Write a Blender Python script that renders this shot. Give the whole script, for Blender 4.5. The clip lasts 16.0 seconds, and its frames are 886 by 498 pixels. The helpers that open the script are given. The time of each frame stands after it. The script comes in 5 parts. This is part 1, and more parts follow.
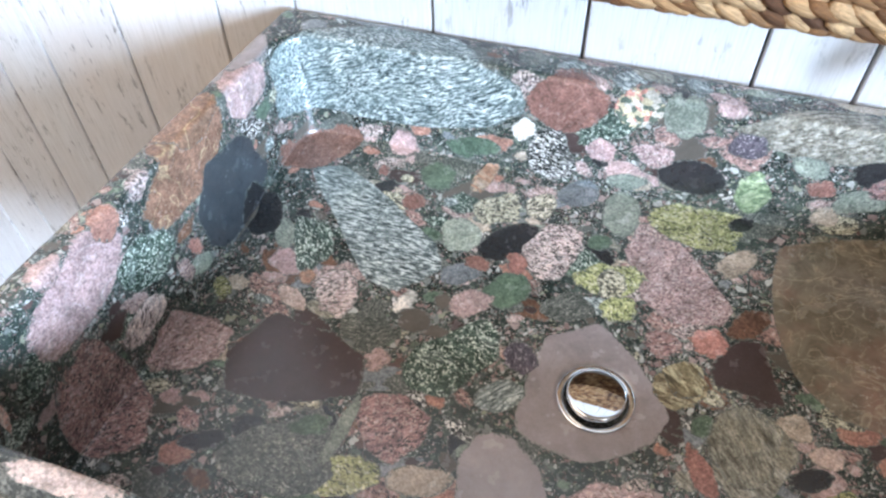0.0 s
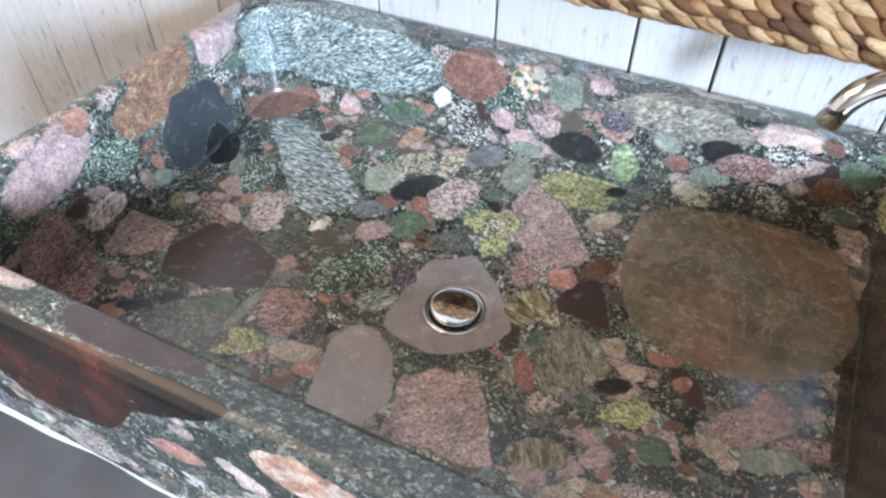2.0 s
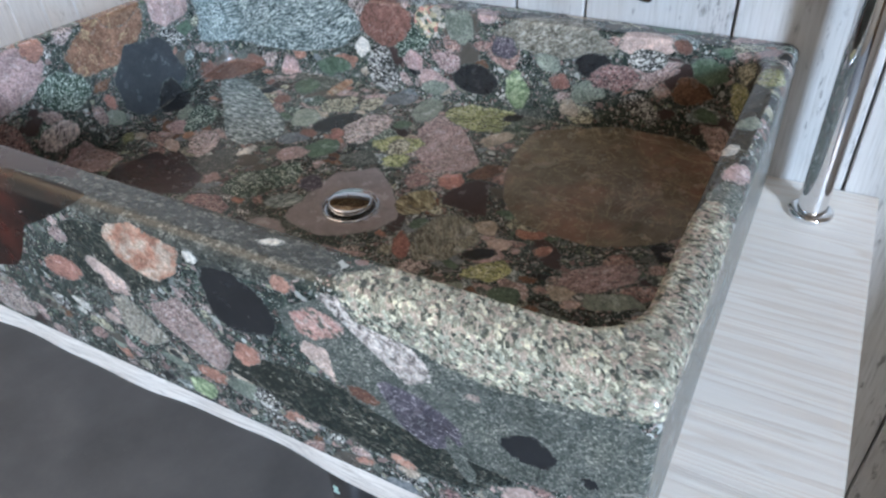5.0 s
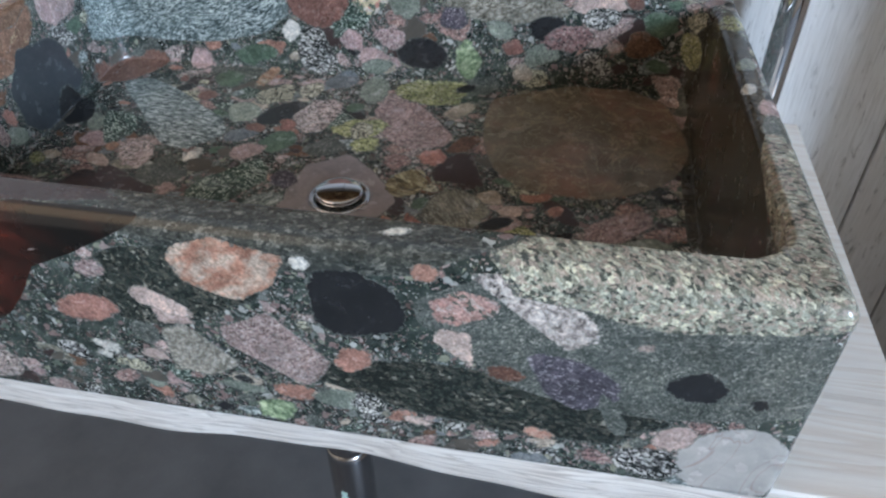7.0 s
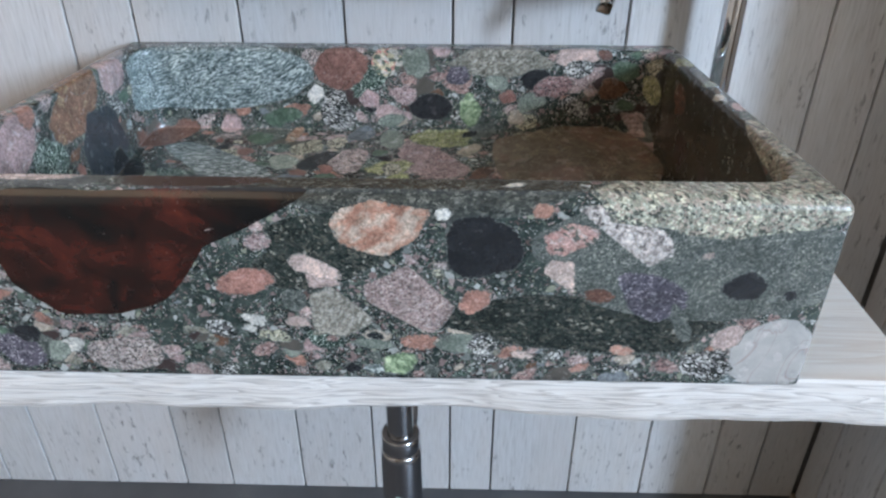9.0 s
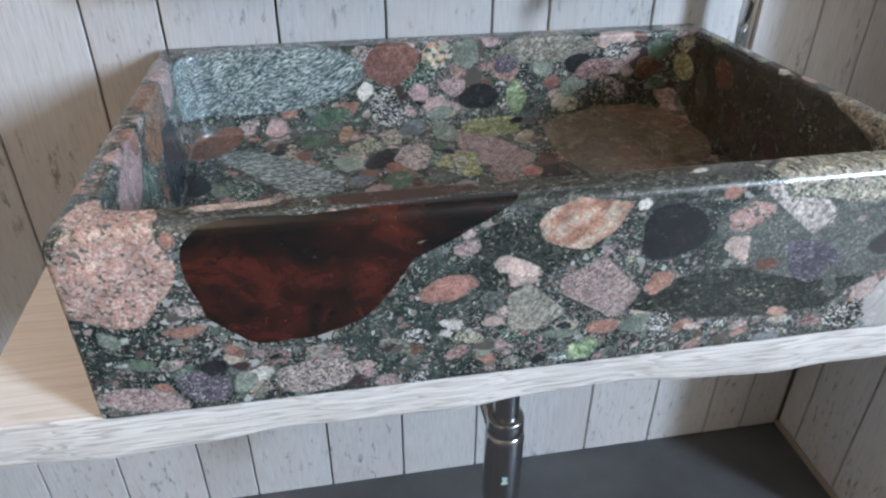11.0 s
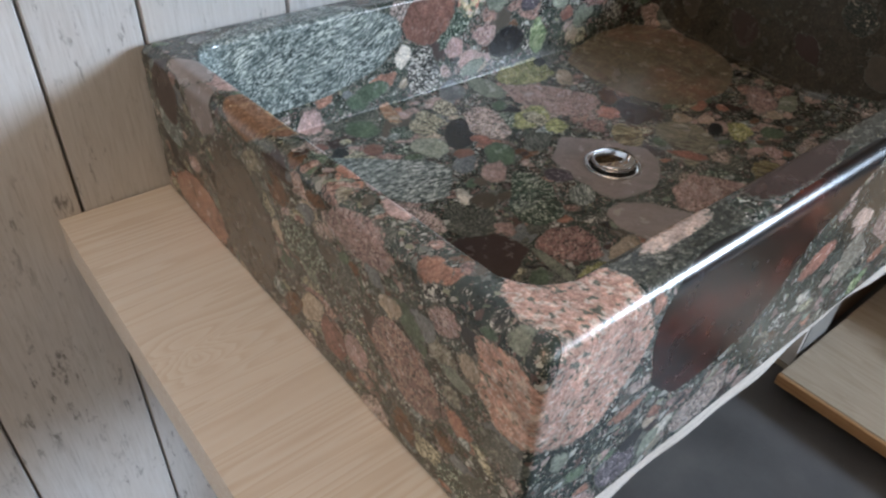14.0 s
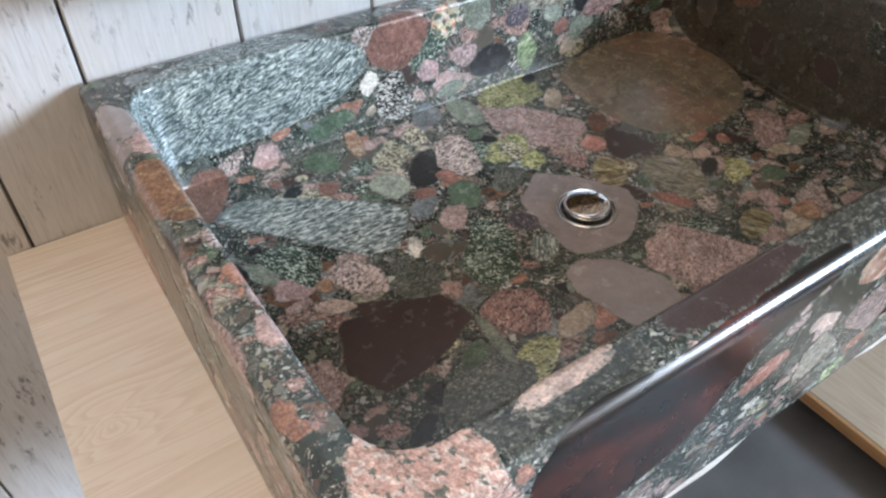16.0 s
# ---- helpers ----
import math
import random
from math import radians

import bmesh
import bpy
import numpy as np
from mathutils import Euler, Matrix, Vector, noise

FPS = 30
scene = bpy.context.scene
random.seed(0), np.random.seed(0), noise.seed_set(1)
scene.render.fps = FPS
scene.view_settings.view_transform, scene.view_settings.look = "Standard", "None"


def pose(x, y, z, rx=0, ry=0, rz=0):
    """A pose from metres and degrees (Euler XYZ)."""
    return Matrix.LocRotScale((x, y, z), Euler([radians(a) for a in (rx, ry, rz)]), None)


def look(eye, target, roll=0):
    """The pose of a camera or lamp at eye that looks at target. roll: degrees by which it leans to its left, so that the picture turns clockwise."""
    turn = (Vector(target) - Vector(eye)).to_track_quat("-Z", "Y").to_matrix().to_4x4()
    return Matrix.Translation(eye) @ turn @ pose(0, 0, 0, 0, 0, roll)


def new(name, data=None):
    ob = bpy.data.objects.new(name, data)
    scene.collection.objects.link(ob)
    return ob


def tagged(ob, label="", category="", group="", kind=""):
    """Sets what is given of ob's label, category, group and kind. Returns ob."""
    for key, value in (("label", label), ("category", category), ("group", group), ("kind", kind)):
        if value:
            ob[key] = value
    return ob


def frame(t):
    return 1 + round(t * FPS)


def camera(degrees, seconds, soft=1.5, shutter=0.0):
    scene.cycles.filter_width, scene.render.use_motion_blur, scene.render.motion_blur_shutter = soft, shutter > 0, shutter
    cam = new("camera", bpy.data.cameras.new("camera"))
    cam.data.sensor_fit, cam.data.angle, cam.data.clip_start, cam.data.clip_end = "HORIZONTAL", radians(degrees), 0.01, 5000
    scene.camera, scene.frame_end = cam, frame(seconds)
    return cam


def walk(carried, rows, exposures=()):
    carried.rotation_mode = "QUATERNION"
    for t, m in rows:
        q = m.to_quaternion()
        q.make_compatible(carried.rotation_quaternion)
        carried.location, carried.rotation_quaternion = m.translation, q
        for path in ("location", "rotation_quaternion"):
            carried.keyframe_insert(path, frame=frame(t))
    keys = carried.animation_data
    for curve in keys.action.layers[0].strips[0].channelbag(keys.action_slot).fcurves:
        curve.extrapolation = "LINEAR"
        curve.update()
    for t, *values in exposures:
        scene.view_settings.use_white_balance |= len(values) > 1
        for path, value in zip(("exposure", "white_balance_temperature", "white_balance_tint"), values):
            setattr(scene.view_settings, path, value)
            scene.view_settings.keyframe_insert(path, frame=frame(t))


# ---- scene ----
cam = camera(63.6, 16.0, soft=2.4)
METRES, EYE, TILT, LEAN, TURN = 2.0, 1.19, 0.0, 0.0, 19.8
ROWS = [
    (0.0, 0.0, 0.0, 0.0, -1.08, -48.03, 0.97),
    (0.5, 0.0002, -0.0333, 0.0085, -0.9, -45.47, 0.79),
    (1.0, 0.0169, -0.0522, 0.0135, 0.68, -43.6, 0.41),
    (1.5, 0.0568, -0.0583, 0.0102, 7.65, -45.2, -0.19),
    (2.0, 0.0717, -0.0702, 0.0112, 6.0, -45.37, -0.1),
    (2.5, 0.0879, -0.0838, 0.0082, 3.95, -45.03, 0.19),
    (3.0, 0.1316, -0.0967, 0.0035, 8.48, -44.52, 0.28),
    (3.5, 0.1611, -0.1174, 0.0028, 11.22, -42.67, 1.33),
    (4.0, 0.1711, -0.1349, -0.011, 11.19, -38.18, 2.23),
    (6.5, 0.0945, -0.1429, -0.0481, -2.56, -39.46, 2.25),
    (7.0, 0.0627, -0.1447, -0.0406, -9.03, -39.8, 0.5),
    (7.5, 0.0389, -0.1678, -0.0336, -12.05, -36.98, -0.38),
    (8.0, 0.0214, -0.1884, -0.0368, -14.75, -33.25, 0.31),
    (8.5, -0.0035, -0.1968, -0.0434, -16.86, -31.18, 0.21),
    (9.0, -0.0261, -0.2046, -0.0501, -18.29, -30.87, -0.03),
    (11.5, -0.1625, -0.1434, -0.0367, -31.41, -33.06, -1.03),
    (12.0, -0.1733, -0.1188, -0.0413, -31.65, -33.13, -2.3),
    (12.5, -0.1971, -0.0812, -0.0442, -36.11, -34.25, -2.02),
    (13.0, -0.2348, -0.0337, -0.0443, -46.57, -35.86, -1.29),
    (13.5, -0.242, -0.0047, -0.0496, -47.8, -36.83, -2.6),
    (14.0, -0.2631, 0.0514, -0.0514, -58.45, -37.77, -2.1),
    (14.5, -0.2736, 0.086, -0.0476, -64.37, -38.0, -2.71),
    (15.0, -0.2621, 0.0864, -0.034, -66.06, -38.83, -2.48),
    (15.5, -0.2351, 0.0674, -0.0288, -60.31, -41.61, -2.94),
    (16.0, -0.1993, 0.0371, -0.0248, -53.68, -42.23, -0.68),
]
walk(cam, [(t, pose(0, 0, EYE, TILT, LEAN, TURN) @ pose(METRES * x, METRES * y, METRES * z, 90 + pitch, roll, yaw)) for t, x, y, z, yaw, pitch, roll in ROWS],
     exposures=[(0.0, 0.82, 6250, 10), (2.0, 0.66, 6350, 10), (3.5, 0.55, 6380, 10), (4.2, 0.25, 6380, 10), (6.3, -0.52, 6400, 10), (8.0, -0.46, 6420, 10),
                (9.0, -0.40, 6450, 10), (11.5, -0.40, 6620, 10), (12.5, -0.40, 6720, 10), (14.0, -0.40, 6850, 10), (15.0, 0.0, 6850, 10), (16.0, 0.19, 6750, 10)])

# ---- light: a window in the side wall, daylight outside ----
world = bpy.data.worlds.new("daylight")
world.use_nodes = True
scene.world = world
wn = world.node_tree.nodes
sky = wn.new("ShaderNodeTexSky")
sky.sky_type, sky.sun_disc, sky.sun_elevation, sky.sun_rotation = "NISHITA", False, radians(38), radians(60)
world.node_tree.links.new(sky.outputs[0], wn["Background"].inputs[0])
wn["Background"].inputs[1].default_value = 0.12


def area_lamp(name, m, size_x, size_y, watts, colour):
    data = bpy.data.lights.new(name, "AREA")
    data.shape, data.size, data.size_y, data.energy, data.color = "RECTANGLE", size_x, size_y, watts, colour
    ob = new(name, data)
    ob.matrix_world = m
    return ob


# the bright window of the space next door, to the right and in front of the basin
WINDOW_X, WINDOW_Y0, WINDOW_Y1, WINDOW_Z0, WINDOW_Z1 = 3.40, -3.40, -2.45, 1.72, 2.90
area_lamp("window_daylight", look((WINDOW_X + 0.05, (WINDOW_Y0 + WINDOW_Y1) / 2, (WINDOW_Z0 + WINDOW_Z1) / 2), (-0.2, (WINDOW_Y0 + WINDOW_Y1) / 2, (WINDOW_Z0 + WINDOW_Z1) / 2)),
          WINDOW_Y1 - WINDOW_Y0, WINDOW_Z1 - WINDOW_Z0, 820.0, (0.57, 0.75, 1.0))
# an added, unseen lamp: warm fill for the shaded left side of the basin
FILL_LAMP_AT = (-1.10, -0.50, 2.10)
area_lamp("hanging_lamp_light", look((FILL_LAMP_AT[0], FILL_LAMP_AT[1], FILL_LAMP_AT[2] - 0.005), (FILL_LAMP_AT[0], FILL_LAMP_AT[1], 0.0)), 1.5, 1.5, 12.5, (1.0, 0.75, 0.52))
scene.view_settings.exposure = 0.0


# ---- materials ----
class Nodes:
    """A small hand for building node materials."""

    def __init__(self, name):
        self.mat = bpy.data.materials.new(name)
        self.mat.use_nodes = True
        self.tree = self.mat.node_tree
        self.bsdf = self.tree.nodes["Principled BSDF"]

    def add(self, kind, **sockets):
        n = self.tree.nodes.new(kind)
        for key, value in sockets.items():
            self.put(n, key.replace("_", " "), value)
        return n

    def put(self, n, key, value):
        if isinstance(value, bpy.types.NodeSocket):
            self.tree.links.new(value, n.inputs[key])
        else:
            n.inputs[key].default_value = value

    def coords(self, offset=True, scale=(1, 1, 1), turn=False):
        """World-size coordinates; shifted, and turned, at random from object to object."""
        out = self.add("ShaderNodeTexCoord").outputs["Object"]
        info = self.add("ShaderNodeObjectInfo").outputs["Random"]
        if turn:
            rot = self.add("ShaderNodeVectorRotate", Vector=out)
            rot.rotation_type = "EULER_XYZ"
            spin = self.math("FRACT", self.math("MULTIPLY", info, 23.7))
            ang = self.add("ShaderNodeCombineXYZ", X=0.0, Y=self.math("SUBTRACT", self.math("MULTIPLY", spin, 1.2), 0.6), Z=self.math("SUBTRACT", self.math("MULTIPLY", info, 2.2), 1.1))
            self.put(rot, "Rotation", ang.outputs[0])
            out = rot.outputs[0]
        mp = self.add("ShaderNodeMapping", Vector=out, Scale=scale)
        if offset:
            sh = self.add("ShaderNodeCombineXYZ", X=self.math("MULTIPLY", info, 13.0), Y=self.math("MULTIPLY", info, 7.0), Z=self.math("MULTIPLY", info, 29.0))
            self.put(mp, "Location", sh.outputs[0])
        return mp.outputs[0]

    def math(self, op, a, b=0.0):
        n = self.add("ShaderNodeMath")
        n.operation = op
        self.put(n, 0, a)
        self.put(n, 1, b)
        return n.outputs[0]

    def noise(self, vec, scale, detail=4.0, rough=0.6, warp=0.0):
        n = self.add("ShaderNodeTexNoise", Vector=vec, Scale=scale, Detail=detail, Roughness=rough, Distortion=warp)
        return n.outputs["Fac"]

    def cells(self, vec, scale, feature="F1"):
        n = self.add("ShaderNodeTexVoronoi", Vector=vec, Scale=scale)
        n.feature = feature
        return n

    def ramp(self, fac, *stops, hard=False):
        n = self.add("ShaderNodeValToRGB", Fac=fac)
        n.color_ramp.interpolation = "CONSTANT" if hard else "LINEAR"
        els = n.color_ramp.elements
        while len(els) < len(stops):
            els.new(0.5)
        for el, (p, c) in zip(els, stops):
            el.position, el.color = p, (*c, 1.0)
        return n.outputs[0]

    def mix(self, fac, a, b, blend="MIX"):
        n = self.add("ShaderNodeMix")
        n.data_type, n.blend_type = "RGBA", blend
        for key, value in ((0, fac), (6, a), (7, b)):
            if isinstance(value, tuple):
                value = (*value, 1.0)
            self.put(n, key, value)
        return n.outputs[2]

    def vary(self, colour, hue=0.03, value=0.3, calm=0.82):
        info = self.add("ShaderNodeObjectInfo").outputs["Random"]
        n = self.add("ShaderNodeHueSaturation", Color=colour, Saturation=calm)
        self.put(n, "Hue", self.math("ADD", self.math("MULTIPLY", info, 2 * hue), 0.5 - hue))
        odd = self.math("FRACT", self.math("MULTIPLY", info, 7.31))
        self.put(n, "Value", self.math("ADD", self.math("MULTIPLY", odd, value), 1.0 - value / 2))
        return n.outputs[0]

    def stony(self, colour, hue, value, calm=0.86, even=False):
        """Clouds and blotches in a pebble, and its own tint."""
        vec = self.coords(turn=True)
        cloud = self.noise(vec, 38.0, 5.0, 0.65, 0.6)
        if even:
            colour = self.mix(1.0, colour, self.ramp(cloud, (0.35, (0.86, 0.87, 0.86)), (0.65, (1.14, 1.13, 1.11))), "MULTIPLY")
            return self.locked(self.vary(colour, hue, value, calm))
        colour = self.mix(1.0, colour, self.ramp(cloud, (0.30, (0.62, 0.64, 0.62)), (0.5, (1.0, 1.0, 1.0)), (0.70, (1.30, 1.26, 1.20))), "MULTIPLY")
        blot = self.noise(vec, 170.0, 5.0, 0.7, 0.5)
        colour = self.mix(1.0, colour, self.ramp(blot, (0.32, (0.70, 0.72, 0.70)), (0.5, (1.0, 1.0, 1.0)), (0.68, (1.24, 1.22, 1.18))), "MULTIPLY")
        speck = self.noise(vec, 480.0, 4.0, 0.7)
        colour = self.mix(1.0, colour, self.ramp(speck, (0.32, (0.72, 0.74, 0.73)), (0.5, (1.28, 1.28, 1.27)), (0.68, (1.84, 1.82, 1.76))), "MULTIPLY")
        return self.locked(self.vary(colour, hue, value, calm))

    def locked(self, colour):
        """The ragged rim where a pebble's grains lock into the ground."""
        depth = self.add("ShaderNodeAttribute")
        depth.attribute_name = "inward"
        base = self.add("ShaderNodeTexCoord").outputs["Object"]
        ragged = self.math("MULTIPLY", self.math("SUBTRACT", self.noise(base, 330.0, 4.0, 0.65), 0.42), 0.011)
        rim = self.math("MULTIPLY", self.math("SUBTRACT", ragged, depth.outputs["Fac"]), 1600.0)
        rim = self.math("MINIMUM", self.math("MAXIMUM", rim, 0.0), 0.85)
        ground = self.ramp(self.noise(base, 700.0, 3.0, 0.7), (0.32, (0.026, 0.035, 0.031)), (0.52, (0.11, 0.12, 0.105)), (0.68, (0.36, 0.36, 0.32)))
        return self.mix(rim, colour, ground)

    def done(self, colour, rough=0.5, bump=None, strength=0.2, depth=0.001, metal=0.0, coat=0.0, spec=0.5):
        self.put(self.bsdf, "Base Color", (*colour, 1.0) if isinstance(colour, tuple) else colour)
        self.put(self.bsdf, "Roughness", rough)
        self.put(self.bsdf, "Metallic", metal)
        self.put(self.bsdf, "Coat Weight", coat)
        self.put(self.bsdf, "Coat Roughness", 0.06)
        self.put(self.bsdf, "Specular IOR Level", spec)
        if bump is not None:
            b = self.add("ShaderNodeBump", Height=bump, Strength=strength, Distance=depth)
            self.put(self.bsdf, "Normal", b.outputs[0])
        return self.mat


POLISH = 0.26


def polish(m, vec):
    """Gloss of a hand-polished stone: a little uneven."""
    return m.math("ADD", m.math("MULTIPLY", m.noise(vec, 60.0, 3.0), 0.12), POLISH - 0.06)


def plain_rock(name, dark, mid, light, veins=None, scale=60.0, vein_scale=22.0, vein_width=0.012, detail=0.5):
    """Fine-grained rock in one hue, cloudy, with thin pale veins where asked."""
    m = Nodes(name)
    vec = m.coords(turn=True)
    col = m.ramp(m.noise(vec, scale, 8.0, 0.65), (0.3, dark), (0.5, mid), (0.72, light))
    grain = m.noise(vec, 900.0, 2.0)
    col = m.mix(0.35, col, m.ramp(grain, (0.35, dark), (0.65, light)))
    blotch = m.noise(vec, 260.0, 5.0, 0.7)
    col = m.mix(detail, col, m.ramp(blotch, (0.36, dark), (0.5, mid), (0.64, light)))
    fleck = m.noise(vec, 520.0, 2.0, 0.5)
    col = m.mix(m.ramp(fleck, (0.70, (0, 0, 0)), (0.76, (0.7 * detail,) * 3)), col, (0.5, 0.47, 0.43))
    if veins:
        n = m.math("ABSOLUTE", m.math("SUBTRACT", m.noise(vec, vein_scale, 3.0, 0.5, 0.8), 0.5))
        col = m.mix(m.ramp(n, (0.0, (0.8, 0.8, 0.8)), (vein_width, (0, 0, 0))), col, veins)
    return m.done(m.stony(col, 0.008, 0.25, even=detail < 0.3), polish(m, vec), spec=0.75)


def speckled_rock(name, colours, grain=420.0, stretch=1.7, spread=0.03):
    """Crystalline rock: grains of several colours, in the given shares (share, colour)."""
    m = Nodes(name)
    vec = m.coords(turn=True, scale=(1 / stretch, 1, 1))
    warp = m.add("ShaderNodeTexNoise", Vector=vec, Scale=grain * 0.8, Detail=3.0)
    bent = m.add("ShaderNodeVectorMath")
    bent.operation = "MULTIPLY_ADD"
    m.put(bent, 0, warp.outputs["Color"])
    m.put(bent, 1, (0.0045, 0.0045, 0.0045))
    m.put(bent, 2, vec)
    cell = m.cells(bent.outputs[0], grain)
    pick = m.add("ShaderNodeSeparateColor", Color=cell.outputs["Color"]).outputs[0]
    cloud = m.math("MULTIPLY", m.math("SUBTRACT", m.noise(vec, 45.0, 4.0), 0.5), 0.5)
    total, stops, at = sum(s for s, _ in colours), [], 0.0
    for share, colour in colours:
        stops.append((at, colour))
        at += share / total
    col = m.ramp(m.math("ADD", pick, cloud), *stops, hard=True)
    fine = m.noise(vec, 1300.0, 3.0)
    col = m.mix(0.55, col, m.ramp(fine, (0.3, (0.03, 0.03, 0.03)), (0.7, (0.8, 0.78, 0.74))), "SOFT_LIGHT")
    return m.done(m.stony(col, 0.012, 0.3), polish(m, vec), spec=0.75)


def streaked_rock(name, dark, mid, light, scale=260.0, stretch=7.0, turn=None):
    """Foliated rock: broken light streaks in a dark ground. turn: the set of the foliation, or at random."""
    m = Nodes(name)
    if turn is None:
        vec = m.coords(turn=True, scale=(1.0 / stretch, 1.0, 0.7))
    else:
        base = m.add("ShaderNodeTexCoord").outputs["Object"]
        bend = m.add("ShaderNodeTexNoise", Vector=base, Scale=9.0, Detail=2.0)
        soft = m.add("ShaderNodeVectorMath")
        soft.operation = "MULTIPLY_ADD"
        m.put(soft, 0, bend.outputs["Color"])
        m.put(soft, 1, (0.05, 0.05, 0.05))
        m.put(soft, 2, base)
        rot = m.add("ShaderNodeMapping", Vector=soft.outputs[0], Rotation=tuple(radians(a) for a in turn))
        vec = m.add("ShaderNodeMapping", Vector=rot.outputs[0], Scale=(1.0 / stretch, 1.0, 1.0)).outputs[0]
    n = m.noise(vec, scale, 5.0, 0.62, 0.4)
    col = m.ramp(n, (0.38, dark), (0.49, mid), (0.60, light), (0.72, light))
    patch = m.noise(vec, scale / 9.0, 3.0)
    col = m.mix(m.ramp(patch, (0.42, (0, 0, 0)), (0.72, (0.75, 0.75, 0.75))), col, mid)
    return m.done(m.stony(col, 0.015, 0.25), polish(m, vec), spec=0.75)


def matrix_rock():
    """The dark green-grey ground of the conglomerate, full of small grit of many colours."""
    m = Nodes("conglomerate_matrix")
    base = m.add("ShaderNodeTexCoord").outputs["Object"]
    warp = m.add("ShaderNodeTexNoise", Vector=base, Scale=110.0, Detail=3.0)
    bent = m.add("ShaderNodeVectorMath")
    bent.operation = "MULTIPLY_ADD"
    m.put(bent, 0, warp.outputs["Color"])
    m.put(bent, 1, (0.012, 0.012, 0.012))
    m.put(bent, 2, base)
    vec = bent.outputs[0]
    ground = m.ramp(m.noise(base, 70.0, 8.0, 0.7), (0.32, (0.014, 0.020, 0.018)), (0.52, (0.038, 0.050, 0.045)), (0.75, (0.115, 0.13, 0.118)))
    stain = m.ramp(m.noise(base, 7.0, 3.0), (0.35, (0.55, 0.62, 0.58)), (0.65, (1.25, 1.3, 1.2)))
    ground = m.mix(1.0, ground, stain, "MULTIPLY")

    gather = m.ramp(m.noise(base, 11.0, 3.0), (0.40, (0.42, 0.42, 0.42)), (0.58, (1.1, 1.1, 1.1)))

    def grit(under, scale, keep, size):
        cell = m.cells(vec, scale)
        parts = m.add("ShaderNodeSeparateColor", Color=cell.outputs["Color"])
        tint = m.ramp(parts.outputs[0], (0.0, (0.05, 0.065, 0.055)), (0.22, (0.20, 0.21, 0.19)), (0.36, (0.42, 0.40, 0.36)), (0.46, (0.26, 0.13, 0.11)),
                      (0.58, (0.40, 0.25, 0.22)), (0.68, (0.11, 0.15, 0.10)), (0.78, (0.13, 0.055, 0.04)), (0.86, (0.30, 0.30, 0.18)), (0.93, (0.55, 0.53, 0.48)), hard=True)
        tint = m.mix(0.5, tint, m.ramp(m.noise(base, scale * 7.0, 4.0), (0.3, (0.02, 0.02, 0.02)), (0.7, (0.9, 0.9, 0.85))), "SOFT_LIGHT")
        tint = m.add("ShaderNodeHueSaturation", Color=m.mix(1.0, tint, (0.88, 0.92, 0.89), "MULTIPLY"), Saturation=0.62).outputs[0]
        inside = m.math("LESS_THAN", cell.outputs["Distance"], m.math("MULTIPLY", parts.outputs[1], size))
        chosen = m.math("LESS_THAN", parts.outputs[2], m.math("MULTIPLY", gather, keep))
        return m.mix(m.math("MULTIPLY", inside, chosen), under, tint)

    col = grit(ground, 900.0, 0.6, 0.8)
    col = grit(col, 520.0, 0.6, 0.8)
    col = grit(col, 300.0, 0.55, 0.8)
    col = grit(col, 150.0, 0.40, 0.75)
    return m.done(col, polish(m, base), spec=0.75)


MATRIX = matrix_rock()
GNEISS = streaked_rock("grey_gneiss", (0.025, 0.035, 0.035), (0.13, 0.16, 0.155), (0.47, 0.50, 0.48), 480.0, 4.0)
GNEISS_BIG = streaked_rock("banded_gneiss", (0.02, 0.03, 0.03), (0.105, 0.14, 0.135), (0.40, 0.44, 0.425), 520.0, 5.0, (0, 25, 12))
GREEN_GNEISS = streaked_rock("green_streaked_schist", (0.012, 0.025, 0.018), (0.04, 0.065, 0.05), (0.42, 0.47, 0.42), 330.0, 2.5)
TAN_SCHIST = streaked_rock("tan_streaked_schist", (0.085, 0.075, 0.055), (0.20, 0.185, 0.145), (0.35, 0.325, 0.27), 430.0, 5.0)
GOLD_SCHIST = streaked_rock("golden_streaked_schist", (0.04, 0.03, 0.015), (0.16, 0.12, 0.06), (0.42, 0.36, 0.22), 260.0, 6.0)
PALE_GNEISS = streaked_rock("pale_pink_gneiss", (0.05, 0.045, 0.045), (0.42, 0.34, 0.31), (0.58, 0.52, 0.48), 330.0, 4.0)
GREEN_SCHIST = streaked_rock("grass_green_schist", (0.06, 0.10, 0.05), (0.15, 0.22, 0.11), (0.34, 0.40, 0.24), 260.0, 5.0)
PINK_GRANITE = speckled_rock("pink_granite", [(0.10, (0.11, 0.11, 0.09)), (0.34, (0.345, 0.175, 0.148)), (0.34, (0.405, 0.235, 0.203)), (0.22, (0.43, 0.325, 0.29))], 420.0)
RED_GRANITE = speckled_rock("red_speckled_granite", [(0.16, (0.06, 0.05, 0.048)), (0.34, (0.20, 0.115, 0.105)), (0.30, (0.29, 0.165, 0.15)), (0.20, (0.36, 0.26, 0.235))], 620.0)
MAUVE_GRANITE = speckled_rock("mauve_speckled_porphyry", [(0.2, (0.15, 0.10, 0.095)), (0.4, (0.31, 0.21, 0.20)), (0.25, (0.39, 0.28, 0.265)), (0.15, (0.46, 0.37, 0.345))], 800.0)
BEIGE_GRANITE = speckled_rock("beige_speckled_granite", [(0.16, (0.07, 0.075, 0.06)), (0.22, (0.20, 0.19, 0.145)), (0.26, (0.32, 0.25, 0.205)), (0.20, (0.30, 0.30, 0.24)), (0.16, (0.50, 0.47, 0.36))], 480.0)
